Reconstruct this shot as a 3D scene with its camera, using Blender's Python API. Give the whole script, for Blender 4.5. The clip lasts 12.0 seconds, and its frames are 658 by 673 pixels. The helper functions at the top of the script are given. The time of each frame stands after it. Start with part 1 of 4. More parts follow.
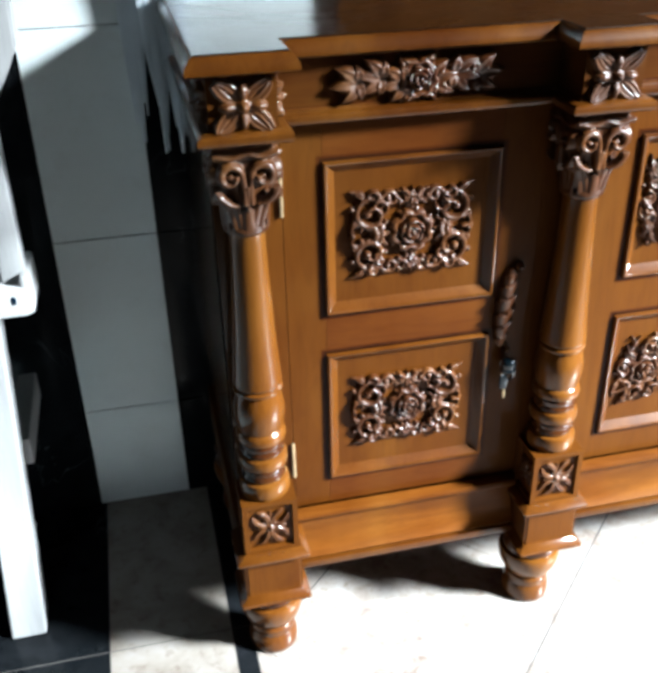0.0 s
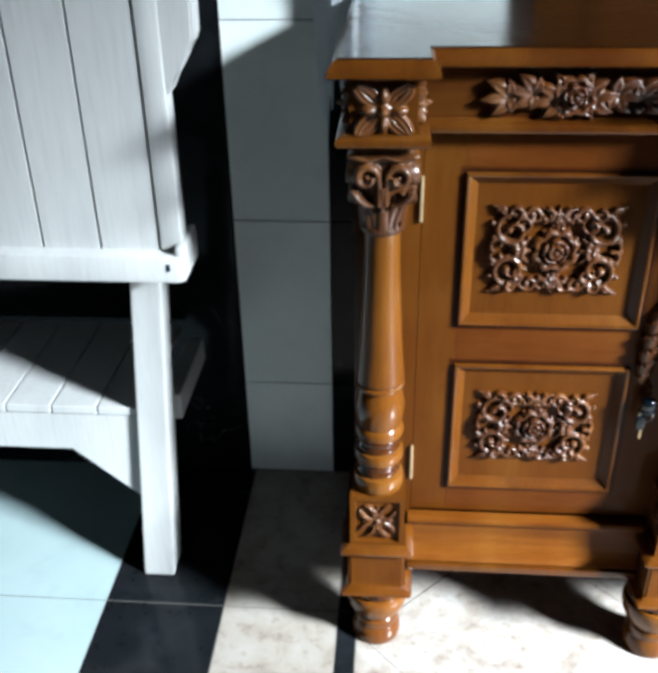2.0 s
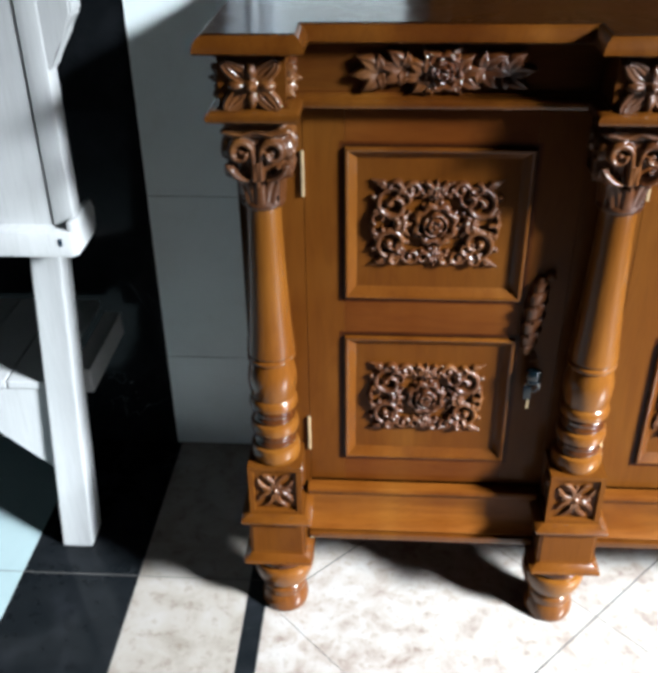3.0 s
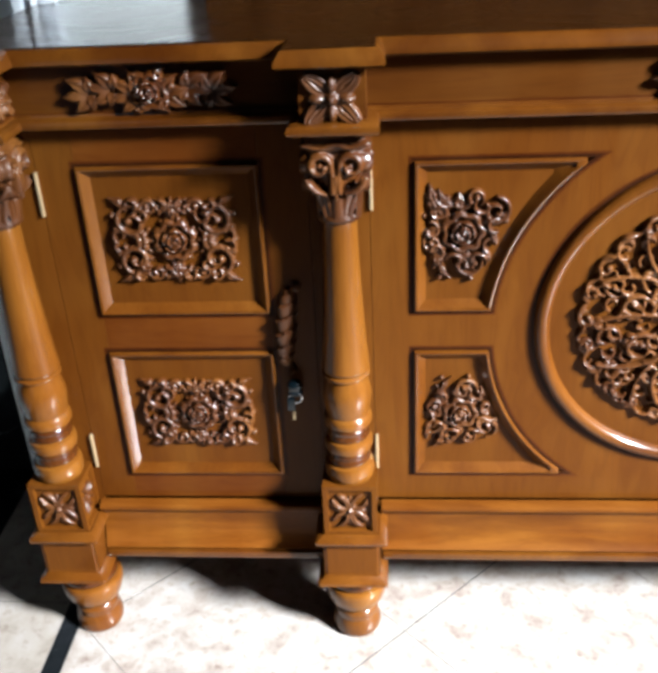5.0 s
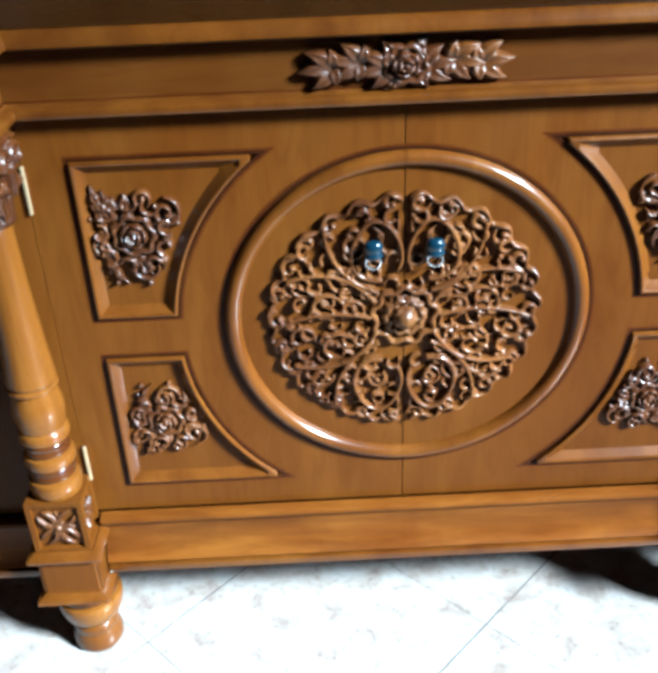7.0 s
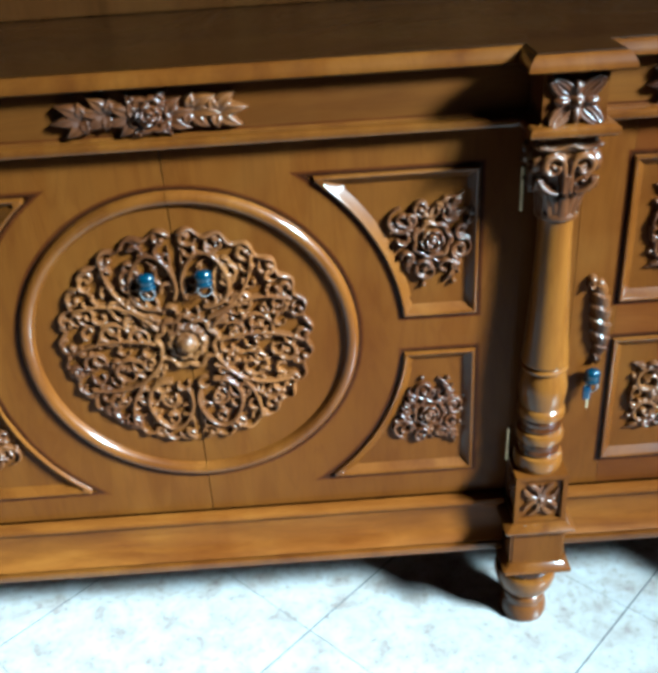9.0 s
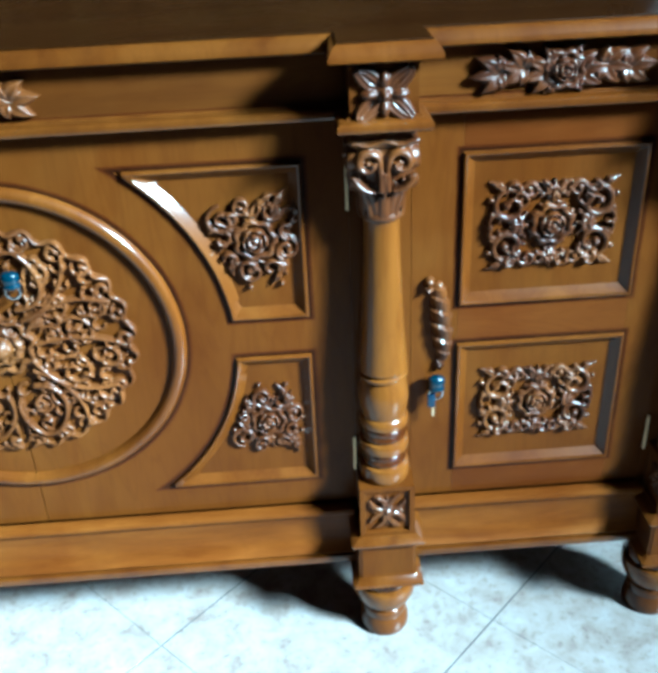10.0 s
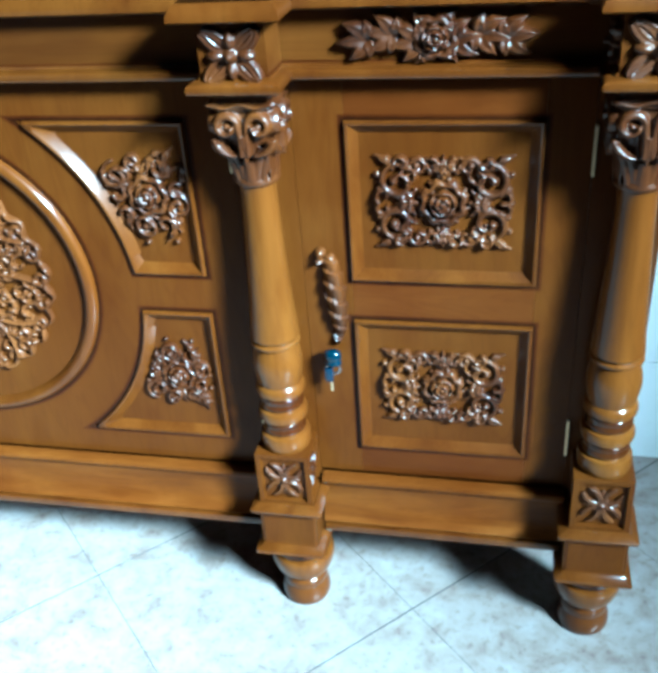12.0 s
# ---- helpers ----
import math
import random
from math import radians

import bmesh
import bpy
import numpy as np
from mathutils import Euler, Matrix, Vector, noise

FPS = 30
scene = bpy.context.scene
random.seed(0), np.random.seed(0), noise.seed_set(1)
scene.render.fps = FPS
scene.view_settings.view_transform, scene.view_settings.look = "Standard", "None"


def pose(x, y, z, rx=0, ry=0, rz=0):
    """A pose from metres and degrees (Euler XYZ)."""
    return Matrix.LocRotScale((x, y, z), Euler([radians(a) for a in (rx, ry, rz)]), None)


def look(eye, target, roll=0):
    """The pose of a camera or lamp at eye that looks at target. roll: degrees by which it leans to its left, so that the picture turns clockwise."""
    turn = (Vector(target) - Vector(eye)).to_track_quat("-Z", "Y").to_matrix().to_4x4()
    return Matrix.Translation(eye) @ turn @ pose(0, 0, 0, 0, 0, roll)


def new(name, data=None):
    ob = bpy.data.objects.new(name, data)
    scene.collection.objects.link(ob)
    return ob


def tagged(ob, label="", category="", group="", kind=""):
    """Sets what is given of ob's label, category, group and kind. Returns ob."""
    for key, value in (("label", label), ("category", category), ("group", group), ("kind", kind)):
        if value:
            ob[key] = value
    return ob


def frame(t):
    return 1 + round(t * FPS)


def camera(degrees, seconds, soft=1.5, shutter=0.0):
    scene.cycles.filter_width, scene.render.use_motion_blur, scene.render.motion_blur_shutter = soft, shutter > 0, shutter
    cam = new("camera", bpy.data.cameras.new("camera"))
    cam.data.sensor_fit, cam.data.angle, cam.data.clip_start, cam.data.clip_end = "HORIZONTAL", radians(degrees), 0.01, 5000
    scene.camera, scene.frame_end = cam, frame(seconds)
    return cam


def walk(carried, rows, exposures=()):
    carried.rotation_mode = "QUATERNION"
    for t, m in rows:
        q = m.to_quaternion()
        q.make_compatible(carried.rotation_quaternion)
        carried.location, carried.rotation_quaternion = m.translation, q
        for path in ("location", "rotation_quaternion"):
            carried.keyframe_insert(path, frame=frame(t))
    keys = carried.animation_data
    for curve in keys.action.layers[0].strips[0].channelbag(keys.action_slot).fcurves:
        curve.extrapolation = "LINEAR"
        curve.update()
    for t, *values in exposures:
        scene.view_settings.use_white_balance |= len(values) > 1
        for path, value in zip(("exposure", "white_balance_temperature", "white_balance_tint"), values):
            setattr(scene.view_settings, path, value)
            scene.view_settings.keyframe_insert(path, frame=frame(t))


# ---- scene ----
cam = camera(41.2, 12.0, 4.4)
PATH = [
    (0, (-0.015, 0.055, 1.069), (0.363, 1.751, 0.079), -1.3),
    (0.5, (-0.012, 0.043, 1.067), (0.308, 1.766, 0.102), -0.7),
    (1, (0.002, 0.037, 1.074), (0.25, 1.755, 0.081), -0.6),
    (1.5, (0.049, 0.029, 1.077), (0.029, 1.765, 0.083), -0.1),
    (2, (0.114, 0.031, 1.083), (-0.033, 1.761, 0.089), -1.0),
    (2.5, (0.175, 0.016, 1.089), (0.044, 1.729, 0.066), -0.9),
    (3, (0.237, 0.018, 1.086), (0.125, 1.724, 0.049), -0.7),
    (3.2, (0.27, 0.018, 1.082), (0.174, 1.727, 0.047), -1.1),
    (4.8, (0.574, 0.0, 1.057), (0.382, 1.741, 0.093), -3.1),
    (5, (0.58, 0.003, 1.058), (0.423, 1.752, 0.101), -3.0),
    (5.5, (0.643, 0.024, 1.051), (0.547, 1.778, 0.095), -2.2),
    (6, (0.716, 0.056, 1.051), (0.668, 1.782, 0.041), -1.4),
    (6.5, (0.754, 0.067, 1.054), (0.721, 1.805, 0.065), -0.8),
    (6.7, (0.8, 0.075, 1.054), (0.793, 1.805, 0.05), -1.4),
    (8.4, (1.073, 0.036, 1.108), (1.123, 1.743, 0.067), -3.8),
    (8.5, (1.086, 0.027, 1.105), (1.112, 1.739, 0.072), -3.9),
    (8.6, (1.102, -0.004, 1.092), (1.175, 1.737, 0.11), -4.3),
    (9, (1.148, -0.01, 1.095), (1.167, 1.732, 0.113), -3.6),
    (9.5, (1.244, 0.041, 1.083), (1.282, 1.756, 0.056), -2.9),
    (10, (1.341, 0.045, 1.073), (1.408, 1.772, 0.066), -2.7),
    (10.5, (1.382, 0.059, 1.063), (1.455, 1.761, 0.016), -3.1),
    (11, (1.485, 0.066, 1.046), (1.403, 1.793, 0.041), -2.5),
    (11.5, (1.63, 0.063, 1.049), (1.335, 1.739, -0.002), -2.0),
    (12, (1.728, 0.073, 1.047), (1.335, 1.735, 0.006), -4.3),
]
walk(cam, [(t, look(eye, target, roll)) for t, eye, target, roll in PATH],
     [(0, 0.10, 6200, 10), (1.0, 0.08, 6200, 10), (1.6, -0.06, 6200, 9), (2.4, -0.29, 6180, 10), (3.2, -0.33, 6300, 13), (4.8, -0.27, 6500, 15), (6.7, -0.20, 5600, 5), (8.3, -0.28, 5050, -7), (12, -0.27, 4600, -13)])

# ---- light and exposure ----
world = bpy.data.worlds.new("world")
scene.world = world
world.use_nodes = True
wn = world.node_tree.nodes
sky = wn.new("ShaderNodeTexSky")
sky.sky_type = "NISHITA"
sky.sun_disc = False
sky.sun_elevation, sky.sun_rotation = radians(40), radians(120)
wn["Background"].inputs["Strength"].default_value = 0.05
world.node_tree.links.new(sky.outputs[0], wn["Background"].inputs["Color"])

LAMP = bpy.data.lights.new("window_light", "AREA")
LAMP.shape, LAMP.size, LAMP.size_y = "RECTANGLE", 0.8, 0.7
LAMP.spread = radians(33)
LAMP.energy, LAMP.color = 114, (0.88, 0.97, 1.0)
lamp = new("window_light", LAMP)
lamp.matrix_world = look((4.20, -1.06, 2.72), (0.56, 0.88, 0.02))

DOORLIGHT = bpy.data.lights.new("doorway_light", "AREA")
DOORLIGHT.shape, DOORLIGHT.size, DOORLIGHT.size_y = "RECTANGLE", 1.3, 1.9
DOORLIGHT.energy, DOORLIGHT.color = 2.4, (0.74, 0.90, 1.0)
door_lamp = new("doorway_light", DOORLIGHT)
door_lamp.matrix_world = look((-1.6, -3.38, 1.0), (-1.2, 0.0, 0.9))

# ---- plan ----
C = 0.978                       # middle of the sideboard
COLS = (C - 0.880, C - 0.466, C + 0.466, C + 0.880)
YC = 0.98                       # column axis
YD = 1.005                      # door face
WALL = 1.385                    # face of the wall behind
TOP = 0.888
CJ = C - 0.006                  # joint of the middle doors
EAST, ROOF = 4.40, 3.40         # the room beyond


# ---- materials ----
def material(name, rough=0.5, metal=0.0, coat=0.0, coat_rough=0.08, spec=0.5):
    m = bpy.data.materials.new(name)
    m.use_nodes = True
    b = m.node_tree.nodes["Principled BSDF"]
    b.inputs["Roughness"].default_value = rough
    b.inputs["Metallic"].default_value = metal
    b.inputs["Coat Weight"].default_value = coat
    b.inputs["Coat Roughness"].default_value = coat_rough
    b.inputs["Specular IOR Level"].default_value = spec
    return m, m.node_tree.nodes, m.node_tree.links, b


def ramp(nodes, stops):
    r = nodes.new("ShaderNodeValToRGB")
    while len(r.color_ramp.elements) < len(stops):
        r.color_ramp.elements.new(0.5)
    for e, (p, c) in zip(r.color_ramp.elements, stops):
        e.position, e.color = p, (*c, 1)
    return r


def noise_node(nodes, links, scale, stretch=(1, 1, 1), detail=6, rough=0.55, distort=0.0):
    co, mp, n = nodes.new("ShaderNodeTexCoord"), nodes.new("ShaderNodeMapping"), nodes.new("ShaderNodeTexNoise")
    mp.inputs["Scale"].default_value = stretch
    n.inputs["Scale"].default_value, n.inputs["Detail"].default_value = scale, detail
    n.inputs["Roughness"].default_value, n.inputs["Distortion"].default_value = rough, distort
    links.new(co.outputs["Object"], mp.inputs["Vector"])
    links.new(mp.outputs["Vector"], n.inputs["Vector"])
    return n


def mix(nodes, links, a, b, fac, how="MULTIPLY"):
    m = nodes.new("ShaderNodeMix")
    m.data_type, m.blend_type = "RGBA", how
    for sock, v in ((m.inputs[0], fac), (m.inputs[6], a), (m.inputs[7], b)):
        if isinstance(v, (int, float)):
            sock.default_value = v
        elif isinstance(v, tuple):
            sock.default_value = (*v, 1)
        else:
            links.new(v, sock)
    return m.outputs[2]


def bump(nodes, links, bsdf, height, strength, distance):
    b = nodes.new("ShaderNodeBump")
    b.inputs["Strength"].default_value, b.inputs["Distance"].default_value = strength, distance
    links.new(height, b.inputs["Height"])
    links.new(b.outputs["Normal"], bsdf.inputs["Normal"])


def wood(name, dark, mid, light, stretch, rough=0.42, coat=0.09, coat_rough=0.07):
    """Varnished wood: broad figure, fine pores along the grain, and a rubbed lacquer."""
    m, n, l, b = material(name, rough, 0.0, coat, coat_rough, 0.06)
    broad = noise_node(n, l, 3.0, stretch, 4, 0.55, 0.8)
    fine = noise_node(n, l, 60.0, stretch, 8, 0.7)
    cloud = noise_node(n, l, 2.4, (1.4, 1.4, 0.8), 4, 0.6, 1.2)
    r = ramp(n, ((0.3, dark), (0.5, mid), (0.72, light)))
    l.new(broad.outputs["Fac"], r.inputs[0])
    pores = ramp(n, ((0.35, (0.80, 0.75, 0.7)), (0.6, (1, 1, 1))))
    l.new(fine.outputs["Fac"], pores.inputs[0])
    tone = ramp(n, ((0.28, (0.76, 0.63, 0.54)), (0.5, (0.98, 0.96, 0.93)), (0.72, (1.16, 1.29, 1.28))))
    l.new(cloud.outputs["Fac"], tone.inputs[0])
    figure = noise_node(n, l, 7.0, stretch, 3, 0.5, 1.4)
    streak = ramp(n, ((0.44, (1, 1, 1)), (0.50, (0.70, 0.60, 0.52)), (0.53, (1, 1, 1)), (0.60, (1, 1, 1)), (0.645, (0.78, 0.70, 0.62)), (0.66, (1, 1, 1))))
    l.new(figure.outputs["Fac"], streak.inputs[0])
    col = mix(n, l, mix(n, l, r.outputs[0], pores.outputs[0], 0.45), tone.outputs[0], 0.9)
    col = mix(n, l, col, streak.outputs[0], 0.38)
    l.new(col, b.inputs["Base Color"])
    rr = ramp(n, ((0.3, (rough * 0.8,) * 3), (0.7, (rough * 1.35,) * 3)))
    l.new(cloud.outputs["Fac"], rr.inputs[0])
    l.new(rr.outputs[0], b.inputs["Roughness"])
    bump(n, l, b, fine.outputs["Fac"], 0.12, 0.0006)
    return m


TEAK_V = wood("teak_upright", (0.0540, 0.0152, 0.0016), (0.0646, 0.0193, 0.0020), (0.0753, 0.0239, 0.0028), (3.2, 5, 0.5))
TEAK_H = wood("teak_level", (0.0390, 0.0108, 0.0014), (0.0548, 0.0166, 0.0020), (0.0713, 0.0239, 0.0030), (0.5, 5, 5), 0.42, 0.30, 0.10)
TEAK_R = wood("teak_rail", (0.0521, 0.0136, 0.0017), (0.0642, 0.0173, 0.0021), (0.0772, 0.0223, 0.0029), (0.6, 5, 3.2))
TURNED = wood("teak_turned", (0.0693, 0.0221, 0.0030), (0.0994, 0.0338, 0.0045), (0.1235, 0.0455, 0.0071), (6, 6, 0.4), 0.32, 0.55, 0.08)
CARVED = wood("carved_wood", (0.0220, 0.0058, 0.0014), (0.0480, 0.0142, 0.0028), (0.0950, 0.0325, 0.0058), (3, 3, 3), 0.38, 0.30, 0.20)
CARVED.node_tree.nodes["Principled BSDF"].inputs["Specular IOR Level"].default_value = 0.22
GILT = wood("carved_wood_light", (0.0308, 0.0089, 0.0023), (0.0605, 0.0198, 0.0048), (0.1018, 0.0365, 0.0095), (3, 3, 3), 0.42, 0.30, 0.22)
TEAK_B = wood("teak_bead", (0.0495, 0.0137, 0.0017), (0.0710, 0.0215, 0.0024), (0.0934, 0.0308, 0.0040), (4, 4, 1), 0.36, 0.62, 0.14)
TEAK_P = wood("teak_panel_bead", (0.0460, 0.0127, 0.0016), (0.0660, 0.0200, 0.0022), (0.0869, 0.0286, 0.0037), (4, 4, 1), 0.36, 0.50, 0.17)
TEAK_L = wood("teak_plinth", (0.0598, 0.0166, 0.0020), (0.0858, 0.0259, 0.0029), (0.1129, 0.0372, 0.0049), (1.6, 11, 11), 0.42, 0.09, 0.07)
TEAK_E = wood("teak_moulding", (0.0460, 0.0127, 0.0016), (0.0660, 0.0200, 0.0022), (0.0869, 0.0286, 0.0037), (4, 4, 1), 0.33, 0.80, 0.15)
# worktop teak: shade put into the base colour, far below the edge's
TEAK_T = wood("teak_top_shaded", (0.0105, 0.0032, 0.0006), (0.0133, 0.0043, 0.0007), (0.0168, 0.0058, 0.0010), (0.5, 5, 5), 0.30, 0.8, 0.16)
STAINED = wood("dark_stained_turning", (0.0240, 0.0058, 0.0011), (0.0380, 0.0100, 0.0018), (0.0560, 0.0165, 0.0027), (6, 6, 0.4), 0.24, 0.7, 0.07)
# two tones for moulding corners: stain and the beads' shade in one colour
GLAZE_SHADE = wood("dark_glaze_shade", (0.0110, 0.0027, 0.0006), (0.0160, 0.0040, 0.0008), (0.0230, 0.0060, 0.0012), (3, 3, 3), 0.4, 0.1, 0.1)
RUBBED_SHADE = wood("rubbed_glaze_shade", (0.0270, 0.0058, 0.0009), (0.0370, 0.0086, 0.0012), (0.0480, 0.0122, 0.0016), (3, 3, 3), 0.4, 0.1, 0.1)
SIDE = wood("side_veneer", (0.0293, 0.0100, 0.0022), (0.0435, 0.0152, 0.0036), (0.0586, 0.0217, 0.0054), (5, 5, 0.5), 0.2, 0.6, 0.06)


for node in CARVED.node_tree.nodes[:] + GILT.node_tree.nodes[:]:
    if node.type == "BUMP":
        node.inputs["Strength"].default_value, node.inputs["Distance"].default_value = 0.35, 0.0012


def whitewash():
    m, n, l, b = material("whitewashed_wood", 0.55, 0.0, 0.35, 0.2)
    grain = noise_node(n, l, 30.0, (6, 6, 0.35), 7, 0.7)
    patch = noise_node(n, l, 7.0, (1.5, 1.5, 0.6), 4)
    r = ramp(n, ((0.22, (0.33, 0.327, 0.322)), (0.45, (0.40, 0.40, 0.397)), (0.7, (0.435, 0.435, 0.435))))
    l.new(grain.outputs["Fac"], r.inputs[0])
    t = ramp(n, ((0.3, (0.86, 0.86, 0.87)), (0.6, (1, 1, 1))))
    l.new(patch.outputs["Fac"], t.inputs[0])
    l.new(mix(n, l, r.outputs[0], t.outputs[0], 0.8), b.inputs["Base Color"])
    bump(n, l, b, grain.outputs["Fac"], 0.2, 0.001)
    return m


WHITE = whitewash()


def stone(name, base, spots, rough, vary, scale=9.0):
    """Mottled glazed tile: clouds and small flecks, with a tone of its own for each tile."""
    m, n, l, b = material(name, rough, 0.0, 0.0)
    big = noise_node(n, l, scale, (1, 1, 1), 5, 0.62, 0.35)
    small = noise_node(n, l, scale * 4, (1, 1, 1), 4, 0.65, 0.2)
    r = ramp(n, ((0.3, spots[0]), (0.5, base), (0.72, spots[1])))
    l.new(big.outputs["Fac"], r.inputs[0])
    f = ramp(n, ((0.34, spots[2]), (0.46, (1, 1, 1))))
    l.new(small.outputs["Fac"], f.inputs[0])
    col = mix(n, l, r.outputs[0], f.outputs[0], 0.7)
    info = n.new("ShaderNodeObjectInfo")
    t = ramp(n, ((0.0, (1 - vary,) * 3), (1.0, (1.0, 1.0, 1.0))))
    l.new(info.outputs["Random"], t.inputs[0])
    l.new(mix(n, l, col, t.outputs[0], 1.0), b.inputs["Base Color"])
    bump(n, l, b, big.outputs["Fac"], 0.05, 0.001)
    return m


FLOOR_TILE = stone("mottled_floor_tile", (0.245, 0.217, 0.194), ((0.168, 0.131, 0.110), (0.290, 0.277, 0.264), (0.70, 0.63, 0.59)), 0.25, 0.04, 22)
PALE_TILE = stone("pale_floor_tile", (0.246, 0.312, 0.320), ((0.226, 0.287, 0.295), (0.271, 0.328, 0.336), (0.93, 0.94, 0.94)), 0.12, 0.03, 4)
BLACK_TILE = stone("black_granite", (0.006, 0.007, 0.008), ((0.004, 0.005, 0.006), (0.010, 0.011, 0.013), (0.6, 0.6, 0.6)), 0.12, 0.1, 14)
STRIP_TILE = stone("warm_floor_tile", (0.205, 0.180, 0.156), ((0.154, 0.131, 0.108), (0.238, 0.218, 0.200), (0.74, 0.68, 0.64)), 0.25, 0.05, 13)
WALL_TILE = stone("glazed_wall_tile", (0.76, 0.82, 0.82), ((0.71, 0.76, 0.76), (0.80, 0.86, 0.86), (0.94, 0.93, 0.92)), 0.3, 0.03, 5)
def vein(m, colour):
    """Thin pale veins that wander through a dark stone."""
    n, l = m.node_tree.nodes, m.node_tree.links
    b = n["Principled BSDF"]
    base = b.inputs["Base Color"].links[0].from_socket
    wander = noise_node(n, l, 2.6, (1, 1, 1), 5, 0.6, 1.6)
    line = ramp(n, ((0.494, (0, 0, 0)), (0.5, (1, 1, 1)), (0.506, (0, 0, 0))))
    l.new(wander.outputs["Fac"], line.inputs[0])
    patch = noise_node(n, l, 5.0, (1, 1, 1), 3)
    some = ramp(n, ((0.50, (0, 0, 0)), (0.66, (0.6, 0.6, 0.6))))
    l.new(patch.outputs["Fac"], some.inputs[0])
    l.new(mix(n, l, base, colour, mix(n, l, line.outputs[0], some.outputs[0], 1.0), "MIX"), b.inputs["Base Color"])


vein(BLACK_TILE, (0.10, 0.11, 0.115))
BLACK_TILE.node_tree.nodes["Principled BSDF"].inputs["Specular IOR Level"].default_value = 0.12
GROUT = stone("grout", (0.075, 0.070, 0.066), ((0.055, 0.050, 0.046), (0.10, 0.095, 0.09), (0.8, 0.8, 0.8)), 0.95, 0.0, 30)
GROUT.node_tree.nodes["Principled BSDF"].inputs["Specular IOR Level"].default_value = 0.05
PLASTER = stone("plaster", (0.075, 0.075, 0.075), ((0.062, 0.062, 0.062), (0.088, 0.088, 0.088), (0.95, 0.95, 0.95)), 0.8, 0.0, 3)


def plain(name, col, rough, metal=0.0, grain=40.0):
    m, n, l, b = material(name, rough, metal)
    g = noise_node(n, l, grain, (1, 1, 1), 4)
    r = ramp(n, ((0.3, tuple(c * 0.75 for c in col)), (0.7, col)))
    l.new(g.outputs["Fac"], r.inputs[0])
    l.new(r.outputs[0], b.inputs["Base Color"])
    return m


BRASS = plain("pale_brass", (0.74, 0.58, 0.34), 0.38, 0.8)
STEEL = plain("key_steel", (0.60, 0.60, 0.60), 0.25, 1.0)
TEAL = plain("teal_plastic", (0.0025, 0.014, 0.024), 0.2)
# shaded copy of the teal, for the key in the column's shadow
SHADED_TEAL = plain("shaded_teal_plastic", (0.0015, 0.0045, 0.0065), 0.16)
NAVY = plain("navy_plastic", (0.004, 0.016, 0.032), 0.22)
FRAME_PAINT = plain("window_paint", (0.7, 0.7, 0.68), 0.5)


# ---- mesh tools ----
def part(name, bm, mat, parent=None, label="", smooth=False):
    me = bpy.data.meshes.new(name)
    bmesh.ops.recalc_face_normals(bm, faces=bm.faces[:])
    bm.to_mesh(me)
    bm.free()
    me.materials.append(mat)
    if smooth:
        me.polygons.foreach_set("use_smooth", [True] * len(me.polygons))
        me.set_sharp_from_angle(angle=radians(38))
    ob = new(name, me)
    if parent:
        ob.parent = parent
    return tagged(ob, label)


def empty(name, parent=None):
    ob = new(name)
    ob.empty_display_size = 0.05
    if parent:
        ob.parent = parent
    return ob


def box(bm, x0, x1, y0, y1, z0, z1, bevel=0.0, taper=0.0):
    g = bmesh.ops.create_cube(bm, size=1.0)
    for v in g["verts"]:
        k = 1.0 - (taper if v.co.z < 0 else 0.0)
        v.co = Vector(((x0 + x1) / 2 + v.co.x * (x1 - x0) * k, (y0 + y1) / 2 + v.co.y * (y1 - y0) * k, (z0 + z1) / 2 + v.co.z * (z1 - z0)))
    if bevel:
        es = list({e for v in g["verts"] for e in v.link_edges})
        bmesh.ops.bevel(bm, geom=es, offset=bevel, segments=2, profile=0.6, affect="EDGES")


def lathe(bm, profile, cx, cy, segs=28):
    rings = []
    for r, z in profile:
        rings.append([bm.verts.new((cx + r * math.cos(a), cy + r * math.sin(a), z)) for a in (2 * math.pi * i / segs for i in range(segs))])
    for a, b in zip(rings, rings[1:]):
        for i in range(segs):
            j = (i + 1) % segs
            bm.faces.new((a[i], a[j], b[j], b[i]))
    bm.faces.new(rings[0])
    bm.faces.new(rings[-1])


def smooth_profile(pts, n=4):
    """Catmull-Rom through the points of a turning."""
    out = []
    for i in range(len(pts) - 1):
        p0, p1, p2, p3 = pts[max(i - 1, 0)], pts[i], pts[i + 1], pts[min(i + 2, len(pts) - 1)]
        for k in range(n):
            t = k / n
            out.append(tuple(0.5 * (2 * b + (c - a) * t + (2 * a - 5 * b + 4 * c - d) * t * t + (3 * b - a - 3 * c + d) * t ** 3) for a, b, c, d in zip(p0, p1, p2, p3)))
    return out + [pts[-1]]


